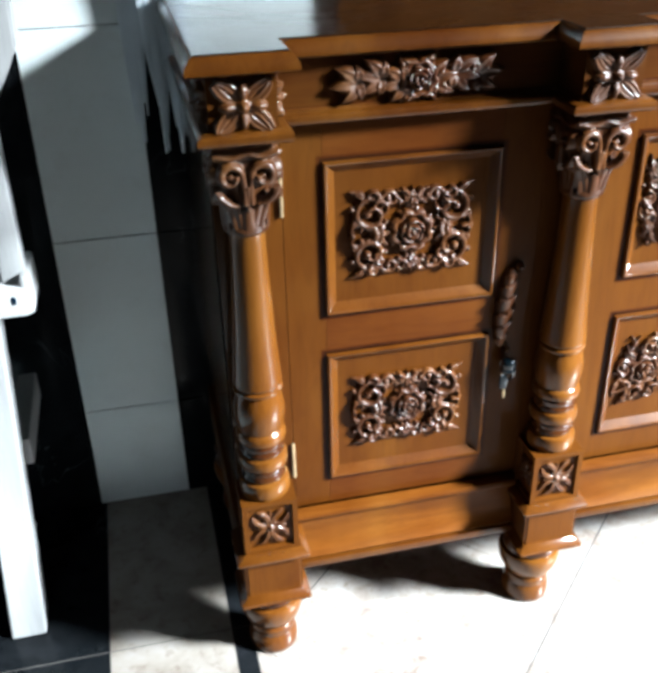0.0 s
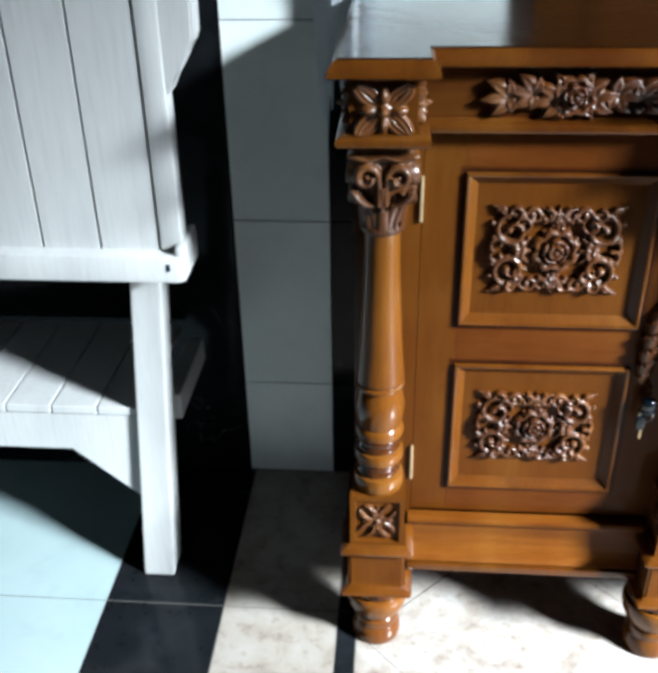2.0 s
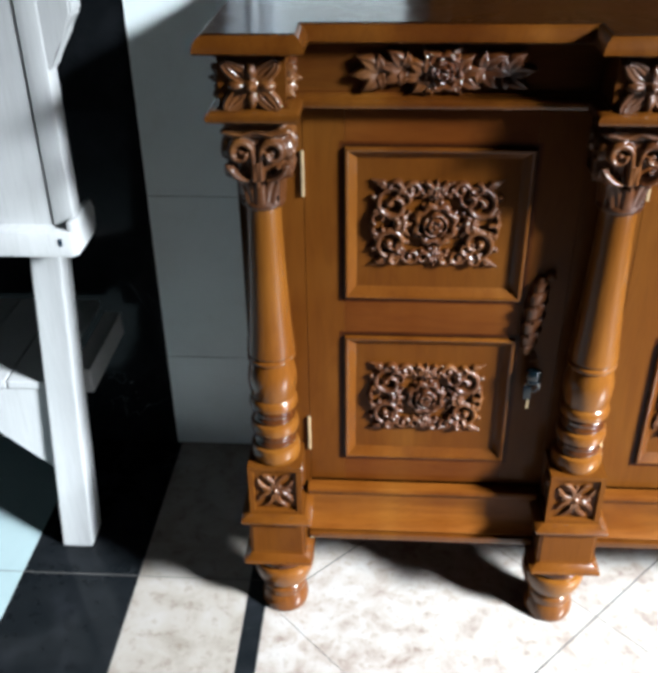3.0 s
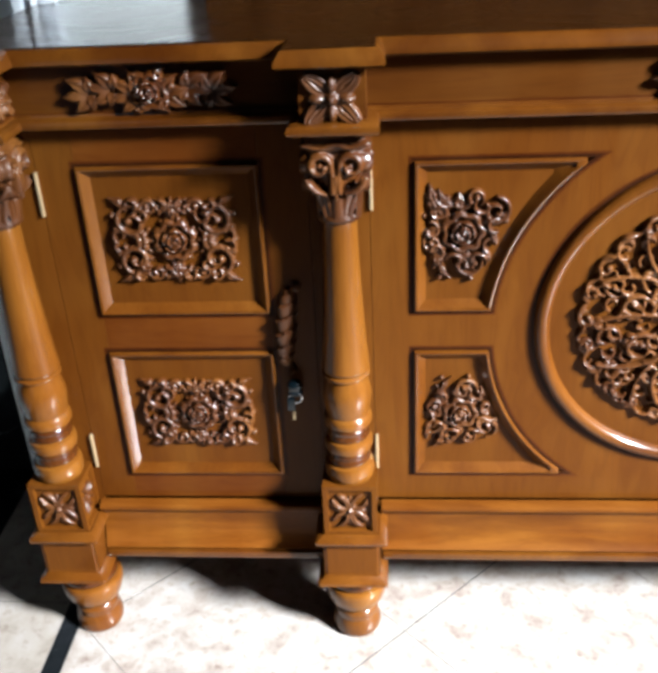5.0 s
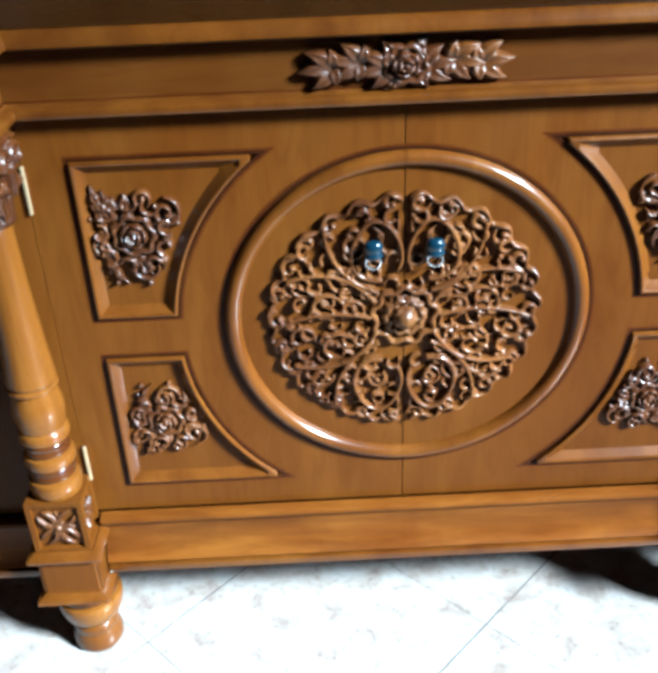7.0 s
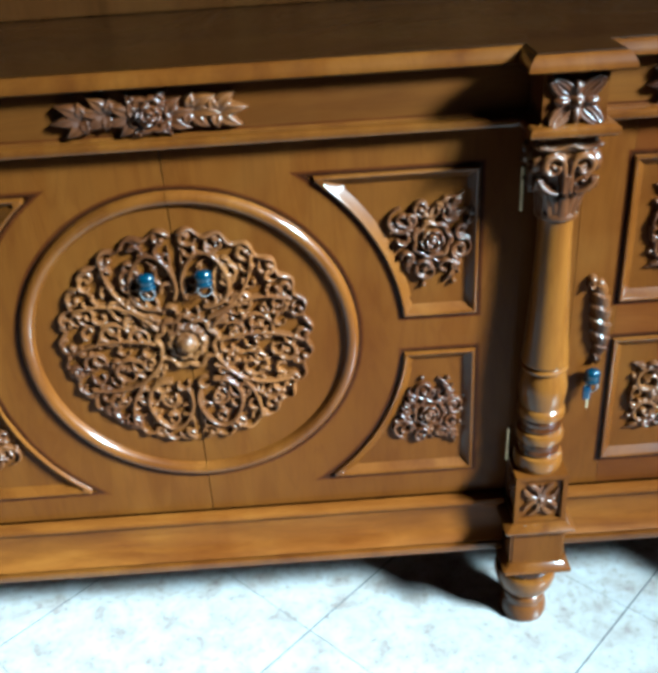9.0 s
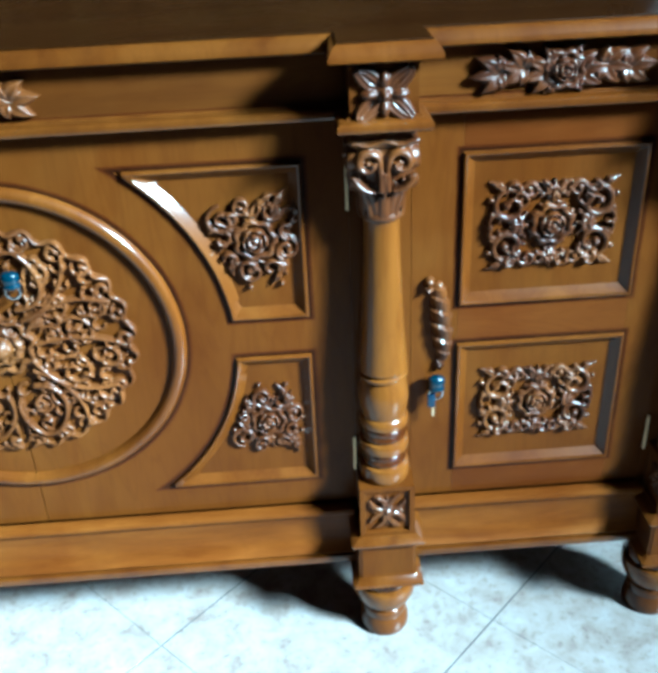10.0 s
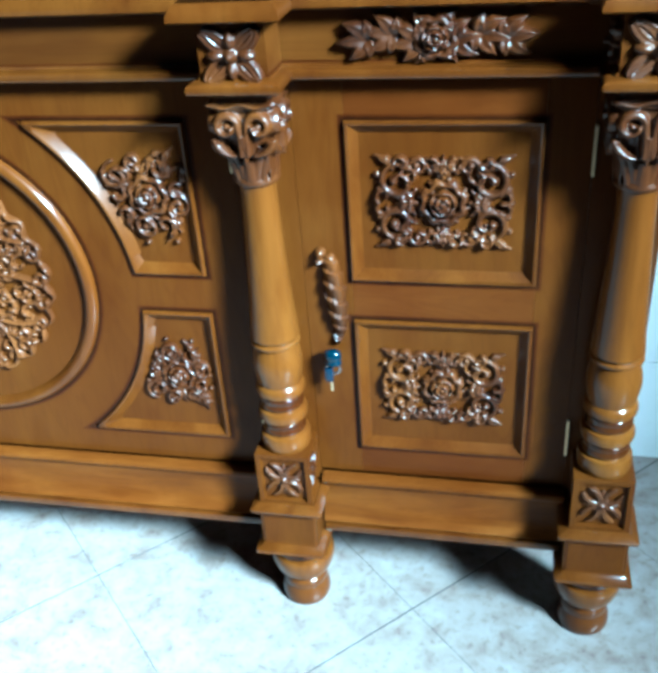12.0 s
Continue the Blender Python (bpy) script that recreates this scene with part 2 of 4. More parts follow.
def offset_path(pts, d, closed):
    """Move a path sideways by d (to its right), with mitred corners."""
    out, n = [], len(pts)
    for i, p in enumerate(pts):
        a = pts[i - 1] if (closed or i > 0) else None
        b = pts[(i + 1) % n] if (closed or i < n - 1) else None
        ns = []
        for s, e in ((a, p), (p, b)):
            if s is not None and e is not None:
                v = Vector((e[0] - s[0], e[1] - s[1]))
                if v.length > 1e-9:
                    v.normalize()
                    ns.append(Vector((v.y, -v.x)))
        m = ns[0] + ns[-1]
        m.normalize()
        k = d / max(m.dot(ns[0]), 0.3)
        out.append((p[0] + m.x * k, p[1] + m.y * k))
    return out


def break_path(half, front, door):
    """Front outline with a forward break at each column, from wall to wall, seen from above."""
    pts = [(COLS[0] - half, WALL - 0.004)]
    for i, x in enumerate(COLS):
        if i:
            pts.append((x - half, door))
        pts += [(x - half, front), (x + half, front)]
        if i < 3:
            pts.append((x + half, door))
    return pts + [(COLS[3] + half, WALL - 0.004)]


def moulding(bm, path, profile):
    """A solid over the break-front plan; profile: (outward, z) from bottom to top."""
    rings = []
    for d, z in profile:
        o = offset_path(path, d, False)
        o[0], o[-1] = (o[0][0], path[0][1]), (o[-1][0], path[-1][1])
        rings.append([bm.verts.new((x, y, z)) for x, y in o])
    for a, b in zip(rings, rings[1:]):
        for i in range(len(a)):
            j = (i + 1) % len(a)
            bm.faces.new((a[i], a[j], b[j], b[i]))
    bm.faces.new(rings[0])
    bm.faces.new(rings[-1])


BEAD = ((0.0, -0.0045), (0.0003, 0.55), (0.0012, 0.88), (0.0027, 1.0), (0.0043, 0.90), (0.0055, 0.66), (0.0062, 0.52), (0.0150, -0.0046))
RING = ((0.0, -0.001), (0.0004, 0.34), (0.0018, 0.64), (0.0042, 0.88), (0.0074, 1.0), (0.0105, 0.93), (0.0132, 0.68), (0.0150, 0.36), (0.0165, -0.001))


def panel_bead(bm, outline, y, width=0.0165, high=0.0060, tip=None, shape=BEAD):
    """A bead round a panel on the face y; outline: (x, z), clockwise seen from the front."""
    area = sum(a[0] * b[1] - b[0] * a[1] for a, b in zip(outline, outline[1:] + outline[:1]))
    if area > 0:
        outline = outline[::-1]
    zs = [p[1] for p in outline]
    rings = []
    for d, h in ((a * width / 0.0165, b * high if b > 0 else b) for a, b in shape):
        o = offset_path(outline, d, True)
        if tip:
            # the curve and the straight edge meet at one point of the inset outline
            k = min(range(len(outline)), key=lambda i: (outline[i][0] - tip[0]) ** 2 + (outline[i][1] - tip[1]) ** 2)
            inside = [p for i, p in enumerate(o) if min(zs) + d - 1e-6 <= p[1] <= max(zs) - d + 1e-6 and i != k and abs(outline[i][1] - tip[1]) > 1e-6]
            near = min(inside, key=lambda p: (p[0] - o[k][0]) ** 2 + (p[1] - o[k][1]) ** 2)
            edge = max(zs) - d if tip[1] > sum(zs) / len(zs) else min(zs) + d
            o = [p if min(zs) + d - 1e-6 <= p[1] <= max(zs) - d + 1e-6 and i != k else (near[0], edge) for i, p in enumerate(o)]
        rings.append([bm.verts.new((x, y - h, z)) for x, z in o])
    for a, b in zip(rings, rings[1:]):
        for i in range(len(a)):
            j = (i + 1) % len(a)
            bm.faces.new((a[i], a[j], b[j], b[i]))


def carved(name, bm, mat, parent=None, label="", voxel=0.0011, half=0, even=2):
    """Strands, leaves and beads grown into one solid, as if cut from one board; half: -1 or 1 keeps that side of the joint."""
    me = bpy.data.meshes.new(name)
    bmesh.ops.recalc_face_normals(bm, faces=bm.faces[:])
    bm.to_mesh(me)
    bm.free()
    rough = new(name, me)
    fuse = rough.modifiers.new("fuse", "REMESH")
    fuse.mode, fuse.voxel_size = "VOXEL", voxel
    soft = rough.modifiers.new("soft", "SMOOTH")
    soft.factor, soft.iterations = 0.5, even
    bm = bmesh.new()
    bm.from_object(rough, bpy.context.evaluated_depsgraph_get())
    bpy.data.objects.remove(rough)
    bpy.data.meshes.remove(me)
    if half:
        half_of(bm, CJ + half * 0.0004, half < 0)
    ob = part(name, bm, mat, parent, label)
    ob.data.polygons.foreach_set("use_smooth", [True] * len(ob.data.polygons))
    return ob


class Face:
    """A plane to carve on: u to the right, v up, h out of it."""

    def __init__(self, origin, u=(1, 0, 0), v=(0, 0, 1), n=(0, -1, 0), scale=1.0, thin=1.0):
        self.o, self.u, self.v, self.n, self.s = Vector(origin), Vector(u), Vector(v), Vector(n), scale
        self.thin = thin

    def at(self, a, b, h):
        return self.o + self.u * (a * self.s) + self.v * (b * self.s) + self.n * (h * self.s)


def ridge(bm, f, pts, width, height, base=0.0, crown=1.06):
    """A carved strand: a rounded ridge along pts, with its width and height given along it."""
    n = len(pts)
    rings = []
    for i, (a, b) in enumerate(pts):
        p, q = pts[max(i - 1, 0)], pts[min(i + 1, n - 1)]
        dx, dz = q[0] - p[0], q[1] - p[1]
        ln = math.hypot(dx, dz) or 1e-9
        nx, nz = -dz / ln, dx / ln
        s = i / (n - 1)
        w, h = width(s) * f.thin, height(s)
        rings.append([bm.verts.new(f.at(a + nx * w * k, b + nz * w * k, base + h * e)) for k, e in ((-1, -0.15), (-0.82, 0.55), (-0.45, 0.94), (0, crown), (0.45, 0.94), (0.82, 0.55), (1, -0.15))])
    for a, b in zip(rings, rings[1:]):
        for i in range(7):
            j = (i + 1) % 7
            bm.faces.new((a[i], a[j], b[j], b[i]))
    bm.faces.new(rings[0])
    bm.faces.new(rings[-1])


def spiral(cx, cz, r0, r1, a0, turns, n=22):
    """Points from the outside of a scroll to its eye; angles in degrees."""
    return [(cx + (r0 + (r1 - r0) * t) * math.cos(radians(a0) + 2 * math.pi * turns * t), cz + (r0 + (r1 - r0) * t) * math.sin(radians(a0) + 2 * math.pi * turns * t)) for t in (i / n for i in range(n + 1))]


def arc_to(p, q, bow, n=10):
    """A bowed line from p to q."""
    dx, dz = q[0] - p[0], q[1] - p[1]
    return [(p[0] + dx * t - dz * bow * 4 * t * (1 - t), p[1] + dz * t + dx * bow * 4 * t * (1 - t)) for t in (i / n for i in range(n + 1))]


def scroll(bm, f, cx, cz, r, a0, turns, w=0.0042, h=0.011):
    pts = spiral(cx, cz, r, r * 0.22, a0, turns)
    ridge(bm, f, pts, lambda s: w * (0.55 + 0.6 * math.sin(math.pi * min(s * 1.2, 1))), lambda s: h * (0.75 + 0.3 * s))
    dome(bm, f, pts[-1][0], pts[-1][1], w * 1.15, h * 1.15)


def leaf(bm, f, p, q, w, h, bow=0.12, ribs=3):
    """A carved leaf from its stem p to its tip q, with lobes along it."""
    pts = arc_to(p, q, bow, 14)
    ridge(bm, f, pts, lambda s: w * (math.sin(math.pi * min(0.08 + s * 0.95, 1)) ** 0.7) * (0.8 + 0.25 * math.cos(2 * math.pi * ribs * s)) + 0.0004,
          lambda s: h * (0.55 + 0.5 * math.sin(math.pi * s) + 0.12 * math.cos(2 * math.pi * ribs * s)), 0.0, 0.74)


def dome(bm, f, cx, cz, r, h, segs=10, rings=4, base=0.0):
    prev = None
    for k in range(rings):
        t = 0.5 * math.pi * k / rings
        ring = [bm.verts.new(f.at(cx + r * math.cos(t) * math.cos(a), cz + r * math.cos(t) * math.sin(a), base + h * math.sin(t) - (0.001 if k == 0 else 0))) for a in (2 * math.pi * i / segs for i in range(segs))]
        if prev:
            for i in range(segs):
                j = (i + 1) % segs
                bm.faces.new((prev[i], prev[j], ring[j], ring[i]))
        else:
            bm.faces.new(ring)
        prev = ring
    tip = bm.verts.new(f.at(cx, cz, base + h))
    for i in range(segs):
        bm.faces.new((prev[i], prev[(i + 1) % segs], tip))


def flower(bm, f, cx, cz, r, h, petals=8, turn=0.0):
    """An open rose: a ruffled outer ring, cupped inner petals and a bud."""
    def ring(rr, lobes, amp, w, hh, base, off):
        pts = []
        for i in range(41):
            a = 2 * math.pi * i / 40
            k = rr * (1 + amp * math.cos(lobes * a + off))
            pts.append((cx + k * math.cos(a), cz + k * math.sin(a)))
        ridge(bm, f, pts, lambda s: w * (1 + 0.25 * math.cos(lobes * 2 * math.pi * s + off)), lambda s: hh, base)
    ring(r * 0.80, petals, 0.08, r * 0.23, h * 0.62, 0.0, turn)
    for n, rr, base in ((5, 0.50, 0.10), (3, 0.28, 0.30)):
        for i in range(n):
            a0 = radians(turn * 3) + 2 * math.pi * i / n + base * 4
            pts = [(cx + r * rr * math.cos(a0 + t) * (1 - 0.06 * t), cz + r * rr * math.sin(a0 + t) * (1 - 0.06 * t)) for t in (k * 2.3 / n * math.pi / 7 for k in range(8))]
            ridge(bm, f, pts, lambda s: r * 0.13 * (0.5 + 0.6 * math.sin(math.pi * s)), lambda s: h * (0.55 + 0.3 * math.sin(math.pi * s)), h * base)
    dome(bm, f, cx, cz, r * 0.22, h * 0.62, 12, 4, h * 0.45)
    for i in range(petals):
        a = radians(turn) + 2 * math.pi * (i + 0.5) / petals
        dome(bm, f, cx + r * 0.98 * math.cos(a), cz + r * 0.98 * math.sin(a), r * 0.13, h * 0.35, 8, 3)


def carve_panel(bm, f, w, h):
    """Oblong scroll carving with a rose in the middle; w and h are half sizes."""
    for sx in (-1, 1):
        for sz in (-1, 1):
            t = 1 if sx * sz > 0 else -1
            cx, cz = sx * w * 0.66, sz * h * 0.46
            a0 = math.degrees(math.atan2(sz * 0.9, -sx * 0.6))
            scroll(bm, f, cx, cz, h * 0.42, a0, -1.3 * t, 0.0054, 0.012)
            scroll(bm, f, sx * w * 0.36, sz * h * 0.78, h * 0.22, math.degrees(math.atan2(-sz, sx)), 1.2 * t, 0.0042, 0.010)
            leaf(bm, f, (sx * w * 0.72, sz * h * 0.70), (sx * w * 1.02, sz * h * 1.02), 0.0065, 0.009, 0.15 * t, 2)
            leaf(bm, f, (sx * w * 0.40, sz * h * 0.30), (sx * w * 0.74, sz * h * 0.12), 0.006, 0.012, -0.2 * t, 3)
            leaf(bm, f, (sx * w * 0.80, sz * h * 0.36), (sx * w * 0.98, sz * h * 0.10), 0.0055, 0.010, 0.25 * t, 2)
            leaf(bm, f, (sx * w * 0.08, sz * h * 0.55), (sx * w * 0.26, sz * h * 0.98), 0.0055, 0.011, 0.2 * t, 2)
            leaf(bm, f, (sx * w * 0.45, sz * h * 0.92), (sx * w * 0.78, sz * h * 0.90), 0.005, 0.008, -0.22 * t, 3)
            for u, v, r in ((0.50, 0.58, 0.0105), (0.88, 0.14, 0.0090), (0.17, 0.82, 0.0090), (0.62, 0.86, 0.0085)):
                ridge(bm, f, spiral(sx * w * u, sz * h * v, r, r * 0.45, 60 * sz + 200 * u, 0.8 * t, 12), lambda q: 0.0034 * (0.7 + 0.5 * math.sin(math.pi * q)), lambda q: 0.011 + 0.002 * math.sin(5 * q + 9 * u))
            for u, v, r in ((0.97, 0.62, 0.0042), (0.5, 0.62, 0.0036), (0.2, 0.66, 0.0036), (0.9, 0.94, 0.0036)):
                dome(bm, f, sx * w * u, sz * h * v, r, 0.009)
    for s in (-1, 1):
        leaf(bm, f, (0, s * h * 0.5), (0, s * h * 1.04), 0.0075, 0.013, 0.0, 3)
        leaf(bm, f, (s * w * 0.36, 0), (s * w * 0.70, 0), 0.0075, 0.013, 0.0, 3)
        dome(bm, f, s * w * 0.98, 0, 0.0045, 0.010)


def carve_corner(bm, f, sx, sz):
    """Three-cornered spandrel carving round a rose; sx, sz point to the outer corner."""
    tip = (sx * 0.038, sz * 0.058)
    leaf(bm, f, (sx * 0.020, sz * 0.022), tip, 0.0085, 0.011, 0.1, 3)
    leaf(bm, f, (sx * 0.036, sz * 0.010), (sx * 0.044, sz * 0.046), 0.0065, 0.010, -0.15, 3)
    leaf(bm, f, (sx * 0.004, sz * 0.030), (sx * 0.028, sz * 0.052), 0.006, 0.010, 0.2, 3)
    t = 1 if sx * sz > 0 else -1
    scroll(bm, f, -sx * 0.036, sz * 0.024, 0.017, 90 * sz, 1.4 * t, 0.0040)
    scroll(bm, f, sx * 0.034, -sz * 0.012, 0.013, 60 * sz, -1.3 * t, 0.0036)
    scroll(bm, f, -sx * 0.006, -sz * 0.038, 0.017, 20 * sz, 1.4 * t, 0.0040)
    scroll(bm, f, -sx * 0.012, sz * 0.040, 0.011, -60 * sz, -1.2 * t, 0.0034)
    leaf(bm, f, (sx * 0.022, -sz * 0.018), (sx * 0.012, -sz * 0.058), 0.0065, 0.011, 0.2 * t, 3)
    leaf(bm, f, (sx * 0.034, -sz * 0.022), (sx * 0.034, -sz * 0.046), 0.006, 0.010, -0.2 * t, 2)
    leaf(bm, f, (-sx * 0.022, 0.0), (-sx * 0.040, -sz * 0.014), 0.006, 0.011, -0.2 * t, 2)
    leaf(bm, f, (-sx * 0.018, -sz * 0.014), (-sx * 0.026, -sz * 0.044), 0.0055, 0.011, -0.2 * t, 3)
    leaf(bm, f, (-sx * 0.020, sz * 0.012), (-sx * 0.050, sz * 0.034), 0.0055, 0.009, 0.3 * t, 3)
    for u, v, w in ((0.036, 0.030, 0.0095), (-0.034, 0.020, 0.0085), (0.030, -0.030, 0.0090), (-0.012, -0.040, 0.0090), (0.006, 0.040, 0.0080), (0.042, -0.002, 0.0075)):
        leaf(bm, f, (sx * u * 0.35, sz * v * 0.35), (sx * u * 1.18, sz * v * 1.18), w, 0.0085, 0.12 * t, 2)
    for k in range(9):
        a = radians(15 + 40 * k)
        d = 0.037 + 0.005 * math.sin(3.1 * k)
        turn = 1 if k % 2 else -1
        ridge(bm, f, spiral(d * math.cos(a), d * math.sin(a), 0.0105, 0.0045, math.degrees(a) + 80 * turn, 0.75 * turn, 12), lambda q: 0.0036 * (0.7 + 0.5 * math.sin(math.pi * q)), lambda q: 0.011 + 0.002 * math.sin(5 * q + k))
    for u, v in ((0.044, 0.020), (-0.048, 0.012), (0.026, -0.056), (-0.010, -0.058), (0.018, 0.040), (-0.030, -0.030)):
        dome(bm, f, sx * u, sz * v, 0.0038, 0.009)


def carve_medallion(bm, f, R):
    """Pierced round of scrollwork with a ruffled rose, alike left and right."""
    ridge(bm, f, [(0.036 * math.cos(a) * (1 + 0.09 * math.sin(9 * a)), 0.036 * math.sin(a) * (1 + 0.09 * math.sin(9 * a))) for a in (2 * math.pi * i / 54 for i in range(55))], lambda s: 0.0055, lambda s: 0.013)
    for sx in (-1, 1):
        # heart-shaped loops above and below the rose
        for sz, c in ((1, 0.088), (-1, 0.098)):
            ridge(bm, f, [(sx * (0.032 + 0.028 * math.cos(a) * (1 - 0.2 * math.sin(a))), sz * (c + 0.038 * math.sin(a))) for a in (radians(-100 + 320 * i / 26) for i in range(27))], lambda s: 0.0048 * (1.15 - 0.35 * s), lambda s: 0.014)
            scroll(bm, f, sx * 0.030, sz * (c - 0.008), 0.015, -90 * sz, 1.3 * sx * sz, 0.0034)
            leaf(bm, f, (sx * 0.028, sz * (c + 0.006)), (sx * 0.036, sz * (c + 0.030)), 0.0055, 0.011, 0.2 * sx, 2)
            leaf(bm, f, (sx * 0.008, sz * (c - 0.030)), (sx * 0.007, sz * (c + 0.050)), 0.0036, 0.011, 0.0, 4)
        # stems that sweep out from the rose
        for a, b, bw in (((0.034, 0.020), (0.135, 0.052), 0.20), ((0.034, -0.022), (0.128, -0.066), -0.20), ((0.030, 0.034), (0.090, 0.118), -0.16), ((0.030, -0.036), (0.084, -0.122), 0.16), ((0.040, 0.0), (0.146, -0.008), 0.10)):
            ridge(bm, f, arc_to((sx * a[0], a[1]), (sx * b[0], b[1]), bw * sx, 16), lambda s: 0.0042 * (1.1 - 0.3 * s), lambda s: 0.015 - 0.002 * s)
        # the larger scrolls between the stems
        for i, (ang, rr, r) in enumerate(((8, 0.092, 0.024), (38, 0.088, 0.021), (-28, 0.090, 0.023), (-52, 0.100, 0.019), (58, 0.112, 0.017), (22, 0.126, 0.016), (-12, 0.124, 0.017), (-40, 0.130, 0.015), (10, 0.062, 0.015), (-30, 0.058, 0.013), (36, 0.054, 0.012))):
            a = radians(ang)
            t = 1 if i % 2 else -1
            scroll(bm, f, sx * rr * math.cos(a), rr * math.sin(a), r, math.degrees(math.atan2(math.sin(a), sx * math.cos(a))) + 150, 1.25 * t * sx, 0.0040, 0.013)
            leaf(bm, f, (sx * (rr - r * 0.4) * math.cos(a + 0.1), (rr - r * 0.4) * math.sin(a + 0.1)), (sx * (rr + r * 0.9) * math.cos(a + 0.22), (rr + r * 0.9) * math.sin(a + 0.22)), 0.0050, 0.010, 0.2 * t * sx, 3)
        # short links that fill the gaps, each a hook that curls about a bead
        for i in range(110):
            rr = 0.146 * math.sqrt((i + 0.5) / 110)
            a = radians((i * 137.508) % 360)
            c, d = rr * math.cos(a), rr * math.sin(a)
            if c < 0.012 or rr < 0.046 or (abs(c - 0.036) < 0.016 and 0.066 < d < 0.112):
                continue
            t = 1 if i % 3 else -1
            hook = spiral(sx * c, d, 0.0098, 0.0048, math.degrees(math.atan2(d, sx * c)) + 70 * t + 23 * (i % 5), 0.72 * t * sx, 12)
            ridge(bm, f, hook, lambda s: 0.0031 * (0.75 + 0.5 * math.sin(math.pi * s)), lambda s: 0.0115 + 0.003 * math.sin(6 * s + i))
        # curled rim: overlapping hooks joined by a wavy border
        for i in range(13):
            a = radians(-84 + 14 * i)
            t = 1 if i % 2 else -1
            rr = R - 0.012
            scroll(bm, f, sx * rr * math.cos(a), rr * math.sin(a), 0.0125, math.degrees(math.atan2(math.sin(a), sx * math.cos(a))) + 90 * t, 0.85 * t * sx, 0.0044, 0.011)
        ridge(bm, f, [(sx * (R - 0.005 + 0.0042 * math.sin(27 * a)) * math.cos(a), (R - 0.005 + 0.0042 * math.sin(27 * a)) * math.sin(a)) for a in (radians(-88 + 176 * i / 210) for i in range(211))], lambda s: 0.0036 * (1 + 0.25 * math.sin(84 * s)), lambda s: 0.0100 + 0.003 * math.sin(110 * s))


def garland(x, wide):
    """A rose with three toothed leaves to each side, on the frieze."""
    g = empty("garland", board)
    tagged(g, "dark carved rose garland on the frieze")
    f = Face((x, 0.9955, 0.8365), (wide, 0, 0))
    bm = bmesh.new()
    flower(bm, f, 0, 0, 0.0225, 0.018, 8, 15)
    for sx in (-1, 1):
        for sz in (-1, 1):
            leaf(bm, f, (sx * 0.008, sz * 0.012), (sx * 0.020, sz * 0.026), 0.0065, 0.011, 0.1, 2)
    carved("rose", bm, CARVED, g, "", 0.0009)
    for sx in (-1, 1):
        for i, u in enumerate((0.017, 0.042, 0.066)):
            bm = bmesh.new()
            tilt, v0 = ((0.22, -0.003), (-0.20, 0.003), (0.12, -0.001))[i]
            tilt *= sx
            for k, (ang, reach, w) in enumerate(((0, 0.029, 0.0080), (44, 0.0275, 0.0080), (-44, 0.0275, 0.0080), (96, 0.0195, 0.0070), (-96, 0.0195, 0.0070))):
                a = radians(ang) + tilt
                tip = (sx * (u + reach * math.cos(a)), v0 + max(-0.021, min(0.021, reach * math.sin(a))))
                ridge(bm, f, arc_to((sx * (u - 0.002), v0), tip, 0.10 * math.copysign(1, ang) * sx if ang else 0.0, 9),
                      lambda t: w * (0.5 + 0.8 * math.sin(math.pi * min(t * 0.9 + 0.15, 1))) * (1.0 - 0.95 * t ** 4), lambda t: 0.007 + 0.006 * math.sin(2.8 * t) + 0.001 * (k % 2), -0.001, 0.86)
            carved("leaf", bm, CARVED, g, "", 0.0009, 0, 1)


def carve_star(bm, f, r):
    """Four broad cleft leaves in the corners and four short ones about a button."""
    for i in range(8):
        a = radians(45 * i)
        ca, sa = math.cos(a), math.sin(a)
        if i % 2:
            # a broad leaf: two lobes with raised rims and a notch at the end
            for side in (-1, 1):
                pts = [(r * t * ca - side * r * e * sa, r * t * sa + side * r * e * ca) for t, e in ((0.15, 0.03), (0.40, 0.13), (0.65, 0.19), (0.90, 0.17), (1.12, 0.13), (1.30, 0.05 + 0.05 * side))]
                ridge(bm, f, pts, lambda t: r * 0.20 * (0.45 + 0.75 * math.sin(math.pi * min(0.10 + 0.80 * t, 1))), lambda t: 0.0050 + 0.0062 * t, -0.001, 0.8)
        else:
            ridge(bm, f, [(r * t * ca, r * t * sa) for t in (0.25, 0.4, 0.55, 0.7, 0.84)], lambda t: r * 0.20 * (0.5 + 0.6 * math.sin(math.pi * min(0.15 + 0.8 * t, 1))), lambda t: 0.0060 + 0.0040 * math.sin(math.pi * t))
    dome(bm, f, 0, 0, r * 0.23, 0.0160, 12, 4)
    dome(bm, f, 0, 0, r * 0.33, 0.0085, 10, 4)


def half_of(bm, x, keep_left):
    g = bm.verts[:] + bm.edges[:] + bm.faces[:]
    bmesh.ops.bisect_plane(bm, geom=g, plane_co=(x, 0, 0), plane_no=(1, 0, 0), clear_outer=keep_left, clear_inner=not keep_left)


